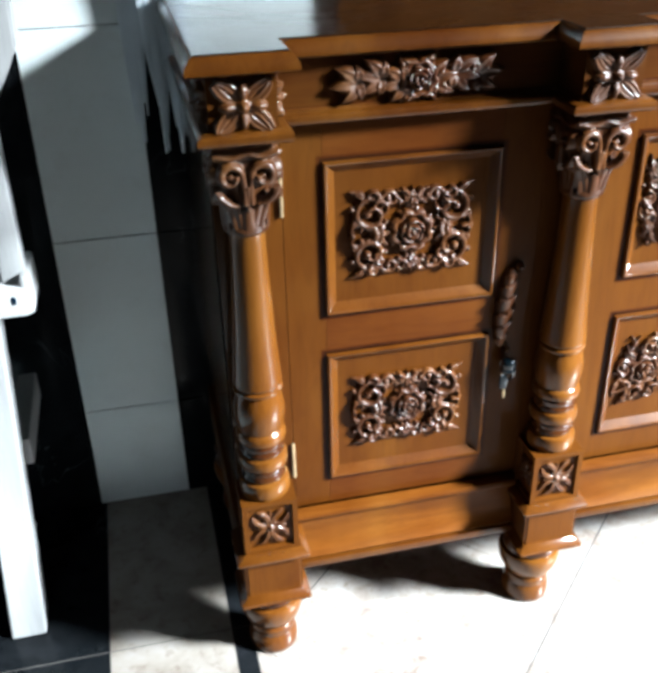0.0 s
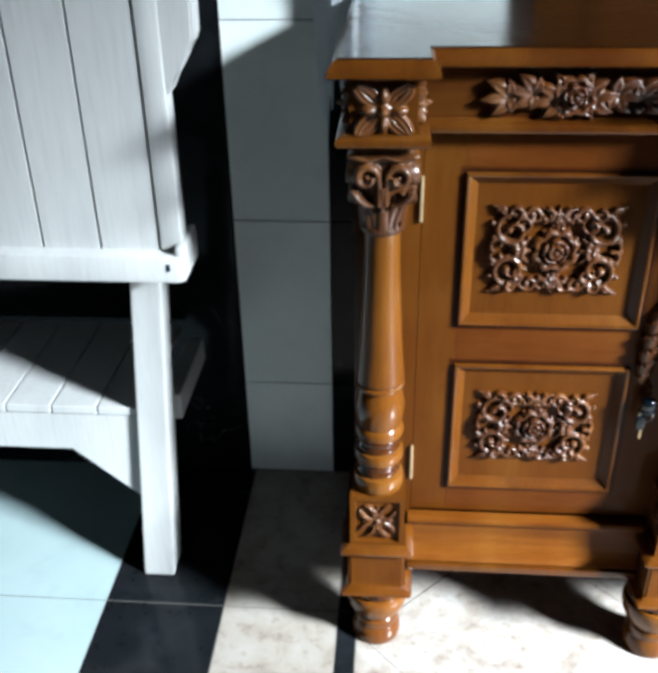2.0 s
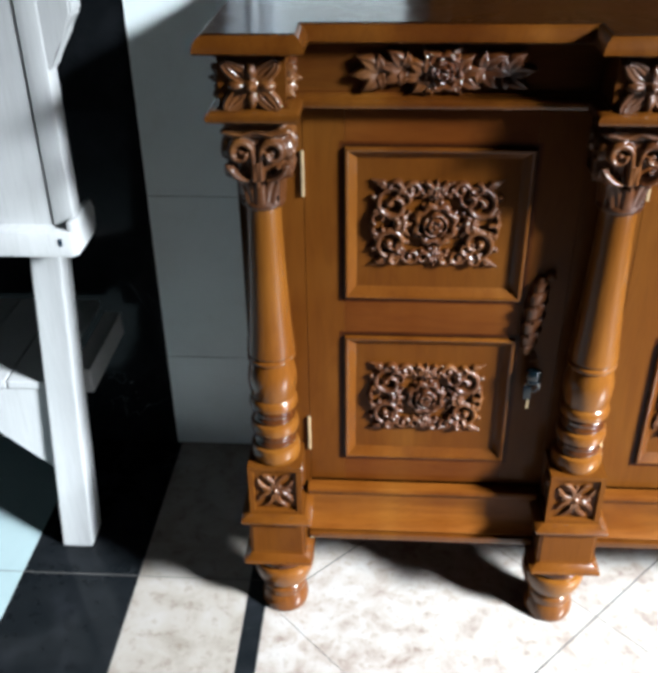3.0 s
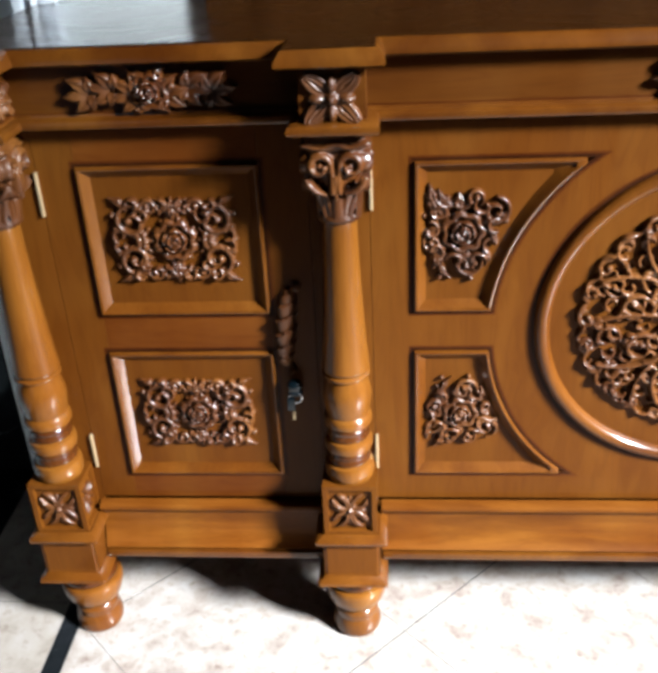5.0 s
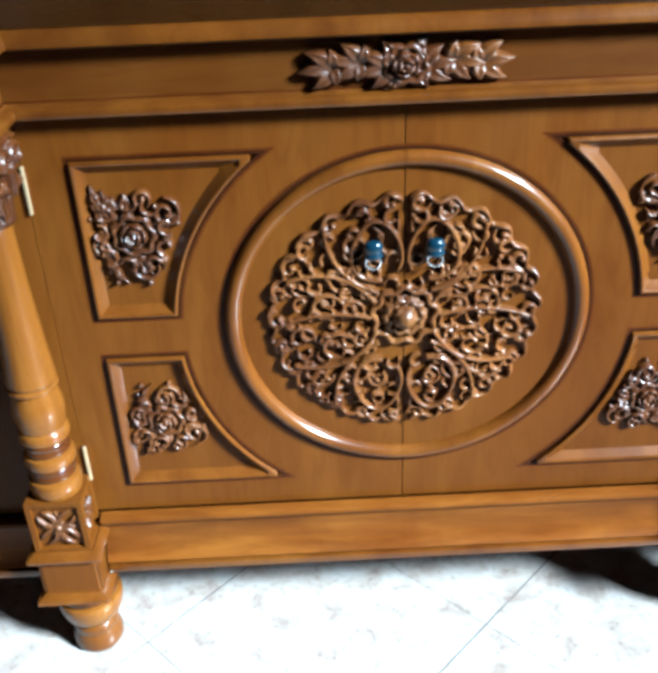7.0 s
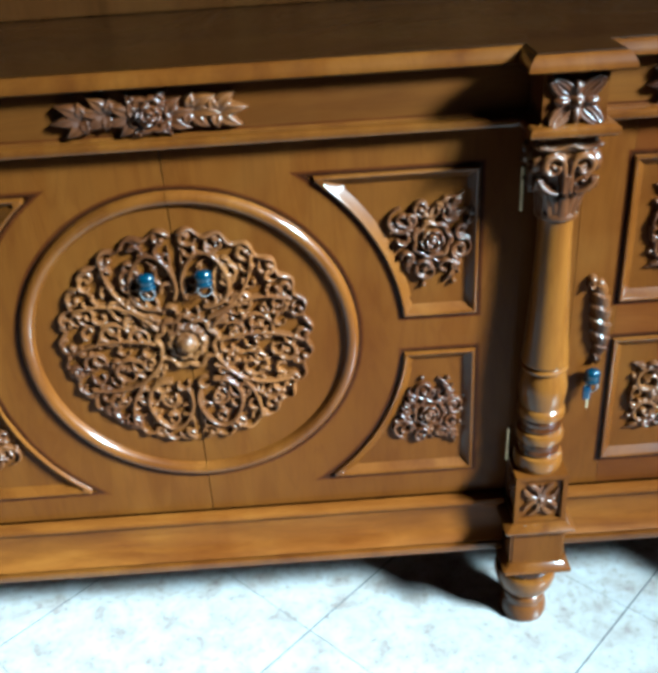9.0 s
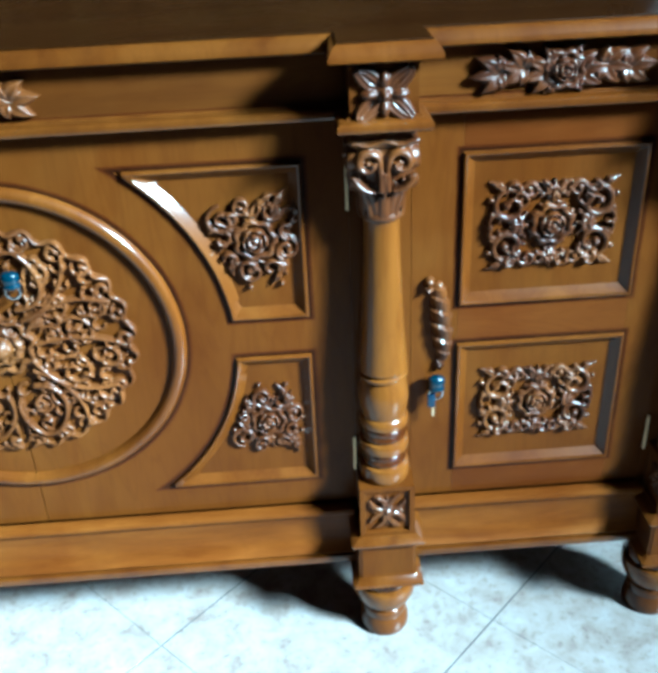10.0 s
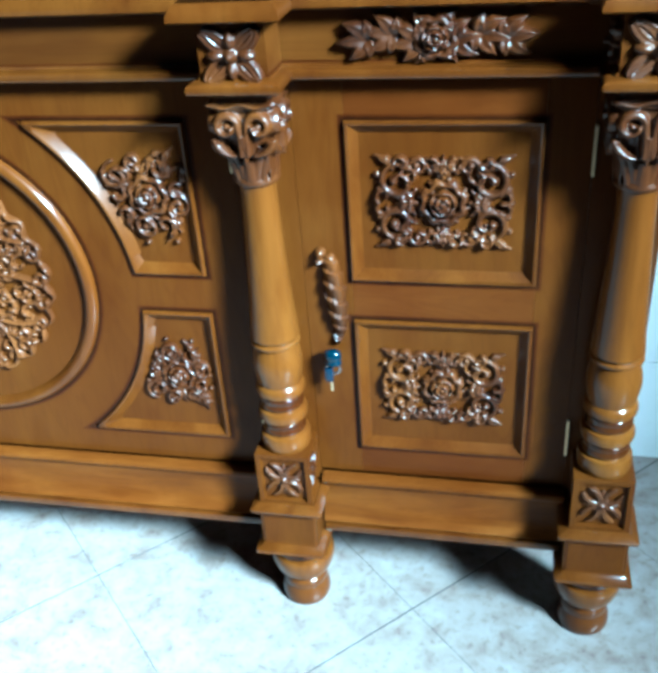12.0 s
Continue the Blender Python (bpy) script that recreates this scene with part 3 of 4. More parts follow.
# ---- the room ----
room_floor = tagged(empty("floor"), "tiled floor, mottled cream beside black bands and pale tiles", "floor", kind="structure")
bm = bmesh.new()
box(bm, -2.6, EAST, -3.4, 1.6, -0.08, -0.0005)
part("screed", bm, GROUT, room_floor, "grey grout bed")

wall_n = tagged(empty("wall_north"), "wall clad in large pale grey glazed tiles", "wall", kind="structure")
bm = bmesh.new()
box(bm, -0.160, EAST, WALL + 0.008, WALL + 0.16, -0.004, ROOF)
part("core", bm, GROUT, wall_n)
wall_k = tagged(empty("wall_north_west"), "polished black granite wall behind the white stand", "wall", kind="structure")
bm = bmesh.new()
box(bm, -2.6, -0.162, WALL, WALL + 0.16, -0.004, ROOF)
part("facing", bm, BLACK_TILE, wall_k)
bm = bmesh.new()
box(bm, -2.76, -2.6, -3.4, 1.545, -0.08, ROOF)
tagged(part("wall_west", bm, PLASTER), "plain grey plastered wall", "wall", kind="structure")
bm = bmesh.new()
box(bm, -2.76, -2.3, -3.56, -3.4, -0.08, ROOF)
box(bm, -0.9, EAST + 0.16, -3.56, -3.4, -0.08, ROOF)
box(bm, -2.3, -0.9, -3.56, -3.4, 2.02, ROOF)
tagged(part("wall_south", bm, PLASTER), "plain grey plastered wall with an open doorway", "wall", kind="structure")
bm = bmesh.new()
for b in ((-3.4, -1.37, -0.08, ROOF), (-0.47, 1.545, -0.08, ROOF), (-1.37, -0.47, -0.08, 2.27), (-1.37, -0.47, 3.17, ROOF)):
    box(bm, EAST, EAST + 0.16, b[0], b[1], b[2], b[3])
tagged(part("wall_east", bm, PLASTER), "plain grey plastered wall with a high window", "wall", kind="structure")
bm = bmesh.new()
box(bm, -2.76, EAST + 0.16, -3.56, 1.545, ROOF, ROOF + 0.1)
tagged(part("ceiling", bm, PLASTER), "plain plastered ceiling", "ceiling", kind="structure")
win = tagged(empty("window_1"), "high open window that lets in the daylight", "window", kind="structure")
for y0, y1, z0, z1 in ((-1.37, -1.32, 2.27, 3.17), (-0.52, -0.47, 2.27, 3.17), (-1.32, -0.52, 2.27, 2.32), (-1.32, -0.52, 3.12, 3.17)):
    bm = bmesh.new()
    box(bm, EAST + 0.02, EAST + 0.10, y0, y1, z0, z1, 0.004)
    part("window_frame", bm, FRAME_PAINT, win)


# ---- the sideboard ----
board = tagged(empty("sideboard"), "carved varnished teak sideboard with four turned columns and four doors", "sideboard")
bm = bmesh.new()
box(bm, COLS[0] - 0.034, COLS[0] - 0.014, YD, WALL - 0.006, 0.23, 0.80, 0.001)
part("side_panel", bm, SIDE, board, "dark glossy side panel")
bm = bmesh.new()
box(bm, COLS[3] + 0.014, COLS[3] + 0.034, YD, WALL - 0.006, 0.23, 0.80, 0.001)
part("side_panel", bm, SIDE, board, "dark glossy side panel")
bm = bmesh.new()
box(bm, COLS[0] - 0.012, COLS[3] + 0.012, WALL - 0.018, WALL - 0.008, 0.15, 0.80)
part("back_panel", bm, SIDE, board)

bm = bmesh.new()
moulding(bm, break_path(0.040, 0.946, 1.000), ((0.0, 0.152), (0.0, 0.226)))
part("plinth", bm, TEAK_H, board)
for x0, x1 in ((COLS[0], COLS[1]), (COLS[1], COLS[2]), (COLS[2], COLS[3])):
    bm = bmesh.new()
    outline = ((1.0035, 0.241), (0.9920, 0.241), (0.9880, 0.2395), (0.9862, 0.236), (0.9866, 0.232), (0.9890, 0.2285), (0.9925, 0.2268), (0.9935, 0.224), (0.9937, 0.208), (0.9922, 0.192), (0.9885, 0.180), (0.9840, 0.171), (0.9805, 0.1665), (0.9830, 0.163), (1.0035, 0.163))
    ends = [[bm.verts.new((x, y, z)) for y, z in outline] for x in (x0 + 0.0425, x1 - 0.0425)]
    for i in range(len(outline)):
        j = (i + 1) % len(outline)
        bm.faces.new((ends[0][i], ends[0][j], ends[1][j], ends[1][i]))
    for e in ends:
        bm.faces.new(e)
    part("plinth_board", bm, TEAK_L, board, "", True)
    bm = bmesh.new()
    box(bm, x0 + 0.0425, x1 - 0.0425, 0.978, 1.0035, 0.1485, 0.1605, 0.004)
    part("plinth_lip", bm, TEAK_E, board, "", True)


def pedestal_band(bm, x, profile, half=0.0385, front=0.9445):
    """A moulding round three sides of a pedestal; profile: (outward, z) from bottom to top."""
    e = 0.0026
    rings = [[bm.verts.new(p) for p in ((x - half - d, 1.006, z), (x - half - d, front - d + e, z), (x - half - d + e, front - d, z), (x + half + d - e, front - d, z), (x + half + d, front - d + e, z), (x + half + d, 1.006, z))] for d, z in profile]
    for a, b in zip(rings, rings[1:]):
        for i in range(6):
            j = (i + 1) % 6
            bm.faces.new((a[i], a[j], b[j], b[i]))
    bm.faces.new(rings[0])
    bm.faces.new(rings[-1])


bm = bmesh.new()
moulding(bm, break_path(0.036, 0.940, 0.996), ((-0.001, 0.7945), (0.009, 0.7950), (0.0135, 0.7975), (0.0150, 0.8015), (0.0138, 0.8055), (0.0095, 0.8085), (0.0030, 0.8095), (0.0025, 0.8118), (-0.001, 0.8120)))
part("frieze_moulding", bm, TEAK_E, board, "", True)
# thin red band on the frieze: glaze with painted shade above the bead
bm = bmesh.new()
moulding(bm, break_path(0.036, 0.940, 0.996), ((0.0005, 0.8118), (0.0005, 0.8142)))
part("stain_shade_line", bm, RUBBED_SHADE, board, "reddish glaze and painted shade over the frieze moulding")
bm = bmesh.new()
moulding(bm, break_path(0.036, 0.940, 0.996), ((0.0, 0.811), (0.0, 0.868)))
part("frieze", bm, TEAK_H, board)
bm = bmesh.new()
moulding(bm, break_path(0.036, 0.940, 0.996), ((0.0005, 0.8635), (0.0030, 0.8645), (0.0035, 0.8685), (0.0090, 0.8690), (0.0196, 0.8694), (0.0220, 0.8712), (0.0219, 0.8750), (0.0200, 0.8800), (0.0168, 0.8845), (0.0150, 0.8868), (0.0128, TOP)))
part("worktop_edge", bm, TEAK_E, board, "moulded breakfront edge of the worktop", True)
# top face gets the shade-darkened teak; its edge keeps the lighter one
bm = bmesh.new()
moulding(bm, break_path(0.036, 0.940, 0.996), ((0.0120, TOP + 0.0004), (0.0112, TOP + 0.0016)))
part("worktop", bm, TEAK_T, board, "polished worktop, its colour darkened for shade")

# carcass front: stiles behind the columns
for x0, x1 in ((C - 0.914, C - 0.8343), (C - 0.5042, C - 0.4303), (C + 0.4303, C + 0.5042), (C + 0.8343, C + 0.914)):
    bm = bmesh.new()
    box(bm, x0, x1, YD + 0.0004, YD + 0.022, 0.238, 0.796, 0.0005)
    part("stile", bm, TEAK_V, board)


def rounded_rect(x0, x1, z0, z1):
    return [(x0, z0), (x1, z0), (x1, z1), (x0, z1)]


def pull_handle(door, x, z, s):
    """Shell-shaped pull: a leaning, ribbed half shell with a curled tip."""
    bm = bmesh.new()
    rings, n, segs = [], 80, 18
    for i in range(n + 1):
        t = i / n
        full = 0.10 + 0.90 * math.sin(math.pi * t) ** 0.75
        cz = z + 0.058 * math.cos(math.pi * t)
        ring = []
        for k in range(segs + 1):
            q = k / segs
            rib = 1 + 0.17 * (1 - 2 * ((8.5 * t + 1.1 * (1 - q)) % 1.0)) * math.sin(math.pi * t)
            b = math.pi * q
            out = 0.0225 * full * rib * math.sin(b) ** 0.75 * (0.45 + 0.55 * q)
            ring.append(bm.verts.new((x + s * (0.004 - 0.006 * math.cos(math.pi * t) + full * (0.0035 - 0.0128 * math.cos(b) * rib)), YD + 0.001 - out, cz + 0.010 * q * full)))
        rings.append(ring)
    for a, b in zip(rings, rings[1:]):
        for i in range(segs + 1):
            j = (i + 1) % (segs + 1)
            bm.faces.new((a[i], a[j], b[j], b[i]))
    bm.faces.new(rings[0])
    bm.faces.new(rings[-1])
    f = Face((x, YD, z))
    dome(bm, f, -s * 0.008, 0.061, 0.007, 0.012)
    leaf(bm, f, (0.0, 0.052), (-s * 0.014, 0.060), 0.0055, 0.012, 0.2, 2)
    leaf(bm, f, (s * 0.004, -0.052), (s * 0.006, -0.068), 0.0055, 0.010, 0.2, 2)
    part("handle", bm, CARVED, door, "carved shell-shaped wooden pull", True)


def key(door, x, z, tag, plastic, tone):
    """Small key in its lock with a plastic bow, and a tag where it has one."""
    bm = bmesh.new()
    f = Face((x, YD, z))
    dome(bm, f, 0, 0, 0.007, 0.004)
    ridge(bm, f, [(0, -0.002), (0, 0.004)], lambda s: 0.003, lambda s: 0.015)
    rings = 18
    major, minor = 0.0088, 0.0016
    loop = [[bm.verts.new((x + (major + minor * math.cos(b)) * math.cos(a), YD - 0.016 + minor * math.sin(b), z - 0.010 + (major + minor * math.cos(b)) * math.sin(a))) for b in (2 * math.pi * k / 8 for k in range(8))] for a in (2 * math.pi * i / rings for i in range(rings))]
    for i in range(rings):
        a, b = loop[i], loop[(i + 1) % rings]
        for k in range(8):
            bm.faces.new((a[k], a[(k + 1) % 8], b[(k + 1) % 8], b[k]))
    part("key", bm, STEEL, door, "small steel key on a ring", True)
    bm = bmesh.new()
    lathe(bm, smooth_profile([(0.004, 0.0145), (0.0095, 0.0125), (0.0115, 0.006), (0.0100, 0.0), (0.0115, -0.004), (0.008, -0.0075), (0.003, -0.008)], 3), 0, 0, 16)
    for v in bm.verts:
        v.co = Vector((x + v.co.x, YD - 0.016 + v.co.y * 0.75, z + 0.002 + v.co.z))
    part("key_bow", bm, plastic, door, tone + " plastic key bow", True)
    if tag:
        bm = bmesh.new()
        box(bm, x - 0.0115, x - 0.0005, YD - 0.019, YD - 0.013, z - 0.031, z - 0.009, 0.0028)
        part("key_tag", bm, SHADED_TEAL if plastic is SHADED_TEAL else NAVY, door, "dark plastic key tag", True)
        bm = bmesh.new()
        box(bm, x - 0.005, x - 0.002, YD - 0.017, YD - 0.014, z - 0.046, z - 0.033, 0.001)
        part("key_tip", bm, BRASS, door)


def hinge(door, x):
    for z0, z1 in ((0.684, 0.741), (0.299, 0.355)):
        bm = bmesh.new()
        box(bm, x - 0.0019, x + 0.0019, YD - 0.0042, YD + 0.004, z0, z1, 0.0013)
        part("hinge", bm, BRASS, door, "pale brass hinge")


def sunk_panel(door, outline):
    """A thin panel a little behind the face of its frame."""
    bm = bmesh.new()
    near = [bm.verts.new((x, YD + 0.0045, z)) for x, z in outline]
    far = [bm.verts.new((x, YD + 0.0095, z)) for x, z in outline]
    bm.faces.new(near)
    bm.faces.new(far)
    for i in range(len(outline)):
        j = (i + 1) % len(outline)
        bm.faces.new((near[i], near[j], far[j], far[i]))
    part("panel", bm, TEAK_V, door)


def door_leaf(door, x0, x1, openings):
    """Door frame with its panel openings cut through the face, and a sunk panel in each."""
    bm = bmesh.new()
    z0, z1, deep = 0.244, 0.792, YD + 0.020
    loops = [[(x0, z0), (x1, z0), (x1, z1), (x0, z1)]] + openings
    rims = [[bm.verts.new((x, YD, z)) for x, z in o] for o in loops]
    edges = [bm.edges.new((r[i], r[(i + 1) % len(r)])) for r in rims for i in range(len(r))]
    bmesh.ops.triangle_fill(bm, use_beauty=True, edges=edges, normal=(0, -1, 0))
    for r, o, y in zip(rims, loops, [deep] + [YD + 0.010] * len(openings)):
        low = [bm.verts.new((x, y, z)) for x, z in o]
        for i in range(len(r)):
            j = (i + 1) % len(r)
            bm.faces.new((r[i], r[j], low[j], low[i]))
        if y == deep:
            bm.faces.new(low)
    part("frame", bm, TEAK_V, door)
    for o in openings:
        sunk_panel(door, o)


def stain_shade_line(door, outline, closed=True):
    """Glaze and painted shade in the corner round a bead: a dark line that fades to red."""
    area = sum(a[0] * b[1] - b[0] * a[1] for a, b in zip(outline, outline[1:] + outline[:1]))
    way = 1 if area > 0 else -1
    for inner, outer, lift, mat, tone in ((0.0, 0.0036, 0.0004, GLAZE_SHADE, "dark"), (0.0034, 0.0066, 0.0003, RUBBED_SHADE, "reddish")):
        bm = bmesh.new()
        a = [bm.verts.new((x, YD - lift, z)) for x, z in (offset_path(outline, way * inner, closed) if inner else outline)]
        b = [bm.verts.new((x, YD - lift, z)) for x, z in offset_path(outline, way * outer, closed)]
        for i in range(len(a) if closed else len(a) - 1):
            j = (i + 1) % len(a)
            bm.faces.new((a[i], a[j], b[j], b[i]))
        part("stain_shade_line", bm, mat, door, tone + " glaze and painted shade in the corner of the moulding")


def side_door(s):
    """Narrow door with two framed carvings; s is the side, -1 or 1."""
    door = empty("door", board)
    tagged(door, "narrow panelled door with two framed scroll carvings")
    a, b = sorted((C + s * 0.5045, C + s * 0.8340))
    p, q = (C - 0.785, C - 0.562) if s < 0 else (C + 0.564, C + 0.783)
    sizes = ((0.546, 0.746, 0.078, 0.055), (0.288, 0.489, 0.077, 0.053)) if s < 0 else ((0.547, 0.746, 0.078, 0.055), (0.290, 0.491, 0.077, 0.053))
    outlines = [rounded_rect(p, q, z0, z1) for z0, z1, hw, hh in sizes]
    low, high = sizes[1], sizes[0]
    for name, x0, x1, z0, z1, mat in (("stile", a, p, 0.244, 0.792, TEAK_V), ("stile", q, b, 0.244, 0.792, TEAK_V), ("rail", p, q, 0.244, low[0], TEAK_R), ("rail", p, q, low[1], high[0], TEAK_R), ("rail", p, q, high[1], 0.792, TEAK_R)):
        bm = bmesh.new()
        box(bm, x0 + 0.0001, x1 - 0.0001, YD, YD + 0.020, z0, z1, 0.0004)
        part(name, bm, mat, door)
    for outline in outlines:
        sunk_panel(door, outline)
    for (z0, z1, hw, hh), outline in zip(sizes, outlines):
        bm = bmesh.new()
        panel_bead(bm, outline, YD)
        part("panel_bead", bm, TEAK_P, door, "", True)
        stain_shade_line(door, outline)
        bm = bmesh.new()
        f = Face((C + s * 0.6745, YD + 0.0040, (z0 + z1) / 2 + 0.003), n=(0, -0.76, 0), thin=0.8)
        carve_panel(bm, f, hw, hh)
        carved("carving", bm, CARVED, door, "dark glossy scroll carving")
        bm = bmesh.new()
        flower(bm, f, 0, 0, hh * 0.52, 0.018, 8, 10)
        carved("rose", bm, CARVED, door, "dark carved rose", 0.0009)
    pull_handle(door, C + s * 0.535, 0.5225, s)
    # left key and tag: column shadow painted in by a darker plastic
    key(door, C + s * 0.536, 0.436, True, *((SHADED_TEAL, "shade-darkened teal") if s < 0 else (TEAL, "teal")))
    hinge(door, C + s * 0.8350)


def middle_door(s):
    """Half of the round middle front: two spandrels, half a ring and half a medallion."""
    door = empty("door", board)
    tagged(door, "wide panelled door with half a ring and half a carved medallion")
    a, b = sorted((CJ + s * 0.0007, C + s * 0.4300))
    zc, R = 0.517, 0.282
    outlines = []
    for top in (1, -1):
        e0, e1 = (0.546, 0.746 if s > 0 else 0.743) if top > 0 else (0.491 if s > 0 else 0.488, 0.290)
        a0, a1 = math.asin((e0 - zc) / R), math.asin((e1 - zc) / R)
        curve = [(C + s * R * math.cos(a0 + (a1 - a0) * t / 20), zc + R * math.sin(a0 + (a1 - a0) * t / 20)) for t in range(21)]
        outlines.append([(C + s * 0.377, e0)] + curve + [(C + s * 0.377, e1)])
        bm = bmesh.new()
        panel_bead(bm, outlines[-1], YD, tip=curve[-1])
        part("spandrel_bead", bm, TEAK_P, door, "", True)
        stain_shade_line(door, outlines[-1])
        bm = bmesh.new()
        f = Face((C + s * (0.318 if top > 0 else 0.315), YD + 0.0040, 0.653 if top > 0 else 0.390), n=(0, -0.78, 0), scale=1.08 if top > 0 else 0.98, thin=0.82)
        carve_corner(bm, f, s, top)
        carved("carving", bm, CARVED, door, "dark glossy corner carving")
        bm = bmesh.new()
        flower(bm, f, 0, 0, 0.026, 0.018, 7, 25)
        carved("rose", bm, CARVED, door, "dark carved rose", 0.0009)
    door_leaf(door, a, b, outlines)
    bm = bmesh.new()
    panel_bead(bm, [(C - 0.002 + 0.2230 * math.cos(2 * math.pi * i / 96), 0.526 + 0.2145 * math.sin(2 * math.pi * i / 96)) for i in range(96)], YD, 0.0205, 0.0098, None, RING)
    half_of(bm, CJ + s * 0.0004, s < 0)
    part("ring_bead", bm, TEAK_B, door, "", True)
    span = [radians(-90 + 180 * i / 48) for i in range(49)]
    stain_shade_line(door, [(C - 0.002 + s * 0.2230 * math.cos(t), 0.526 + 0.2145 * math.sin(t)) for t in span], False)
    bm = bmesh.new()
    carve_medallion(bm, Face((CJ, YD - 0.0005, 0.533), (1.05, 0, 0), (0, 0, 1.0), (0, -0.70, 0), thin=0.88), 0.159)
    carved("medallion", bm, GILT, door, "half medallion of pierced scrolls", 0.0012, s)
    bm = bmesh.new()
    f = Face((CJ, YD - 0.0005, 0.533))
    flower(bm, f, 0, 0, 0.027, 0.018, 10, 0)
    dome(bm, f, 0, 0, 0.017, 0.024, 16, 5)
    carved("rose", bm, CARVED, door, "half of a dark carved rose", 0.0009, s)
    key(door, CJ - 0.002 + s * 0.036, 0.622, False, TEAL, "teal")
    hinge(door, C + s * 0.4285)


side_door(-1)
middle_door(-1)
middle_door(1)
side_door(1)

SHAFT = smooth_profile([(0.0225, 0.688), (0.0215, 0.680), (0.0215, 0.660), (0.0235, 0.605), (0.0275, 0.530), (0.0308, 0.488), (0.0312, 0.481), (0.0285, 0.477)], 3)
VASE = smooth_profile([(0.0270, 0.4775), (0.0314, 0.474), (0.0310, 0.470), (0.0272, 0.4675), (0.0300, 0.458), (0.0324, 0.445), (0.0324, 0.434), (0.0304, 0.420), (0.0285, 0.412), (0.0308, 0.4095), (0.0326, 0.4035), (0.0316, 0.3965), (0.0262, 0.3942), (0.0255, 0.391), (0.0255, 0.377), (0.0262, 0.3740),
                        (0.0316, 0.3718), (0.0330, 0.3645), (0.0318, 0.3570), (0.0262, 0.3550), (0.0255, 0.352), (0.0255, 0.338), (0.0262, 0.3350), (0.0325, 0.3325), (0.0340, 0.324), (0.0338, 0.315), (0.0315, 0.308)], 2)
BANDS = [smooth_profile([(0.0254, z1), (0.0284, z1 - 0.0015), (0.0290, z1 - 0.0050), (0.0274, (z0 + z1) / 2), (0.0290, z0 + 0.0050), (0.0284, z0 + 0.0015), (0.0254, z0)], 3) for z0, z1 in ((0.3742, 0.3940), (0.3352, 0.3548))]
NECK = smooth_profile([(0.0316, 0.1365), (0.0413, 0.134), (0.0430, 0.127), (0.0400, 0.120), (0.0409, 0.112), (0.0433, 0.105), (0.0405, 0.098), (0.0316, 0.0965)], 2)
BUN = smooth_profile([(0.0319, 0.0980), (0.0452, 0.0955), (0.0470, 0.087), (0.0455, 0.075), (0.0409, 0.062), (0.0346, 0.052), (0.0287, 0.0480)], 2)
LOW = smooth_profile([(0.0267, 0.0500), (0.0318, 0.0475), (0.0337, 0.0420), (0.0326, 0.0340), (0.0320, 0.0300), (0.0344, 0.0250), (0.0367, 0.0150), (0.0365, 0.0050), (0.0344, 0.0)], 2)


def turned_foot(parent, x, y):
    """Bun foot between a dark neck and a dark ring."""
    foot = empty("foot", parent)
    tagged(foot, "turned bun foot with dark stained rings")
    for name, shape, mat in (("neck", NECK, STAINED), ("bun", BUN, TURNED), ("ring", LOW, TEAK_B)):
        bm = bmesh.new()
        lathe(bm, shape, x, y)
        part(name, bm, mat, foot, "", True)


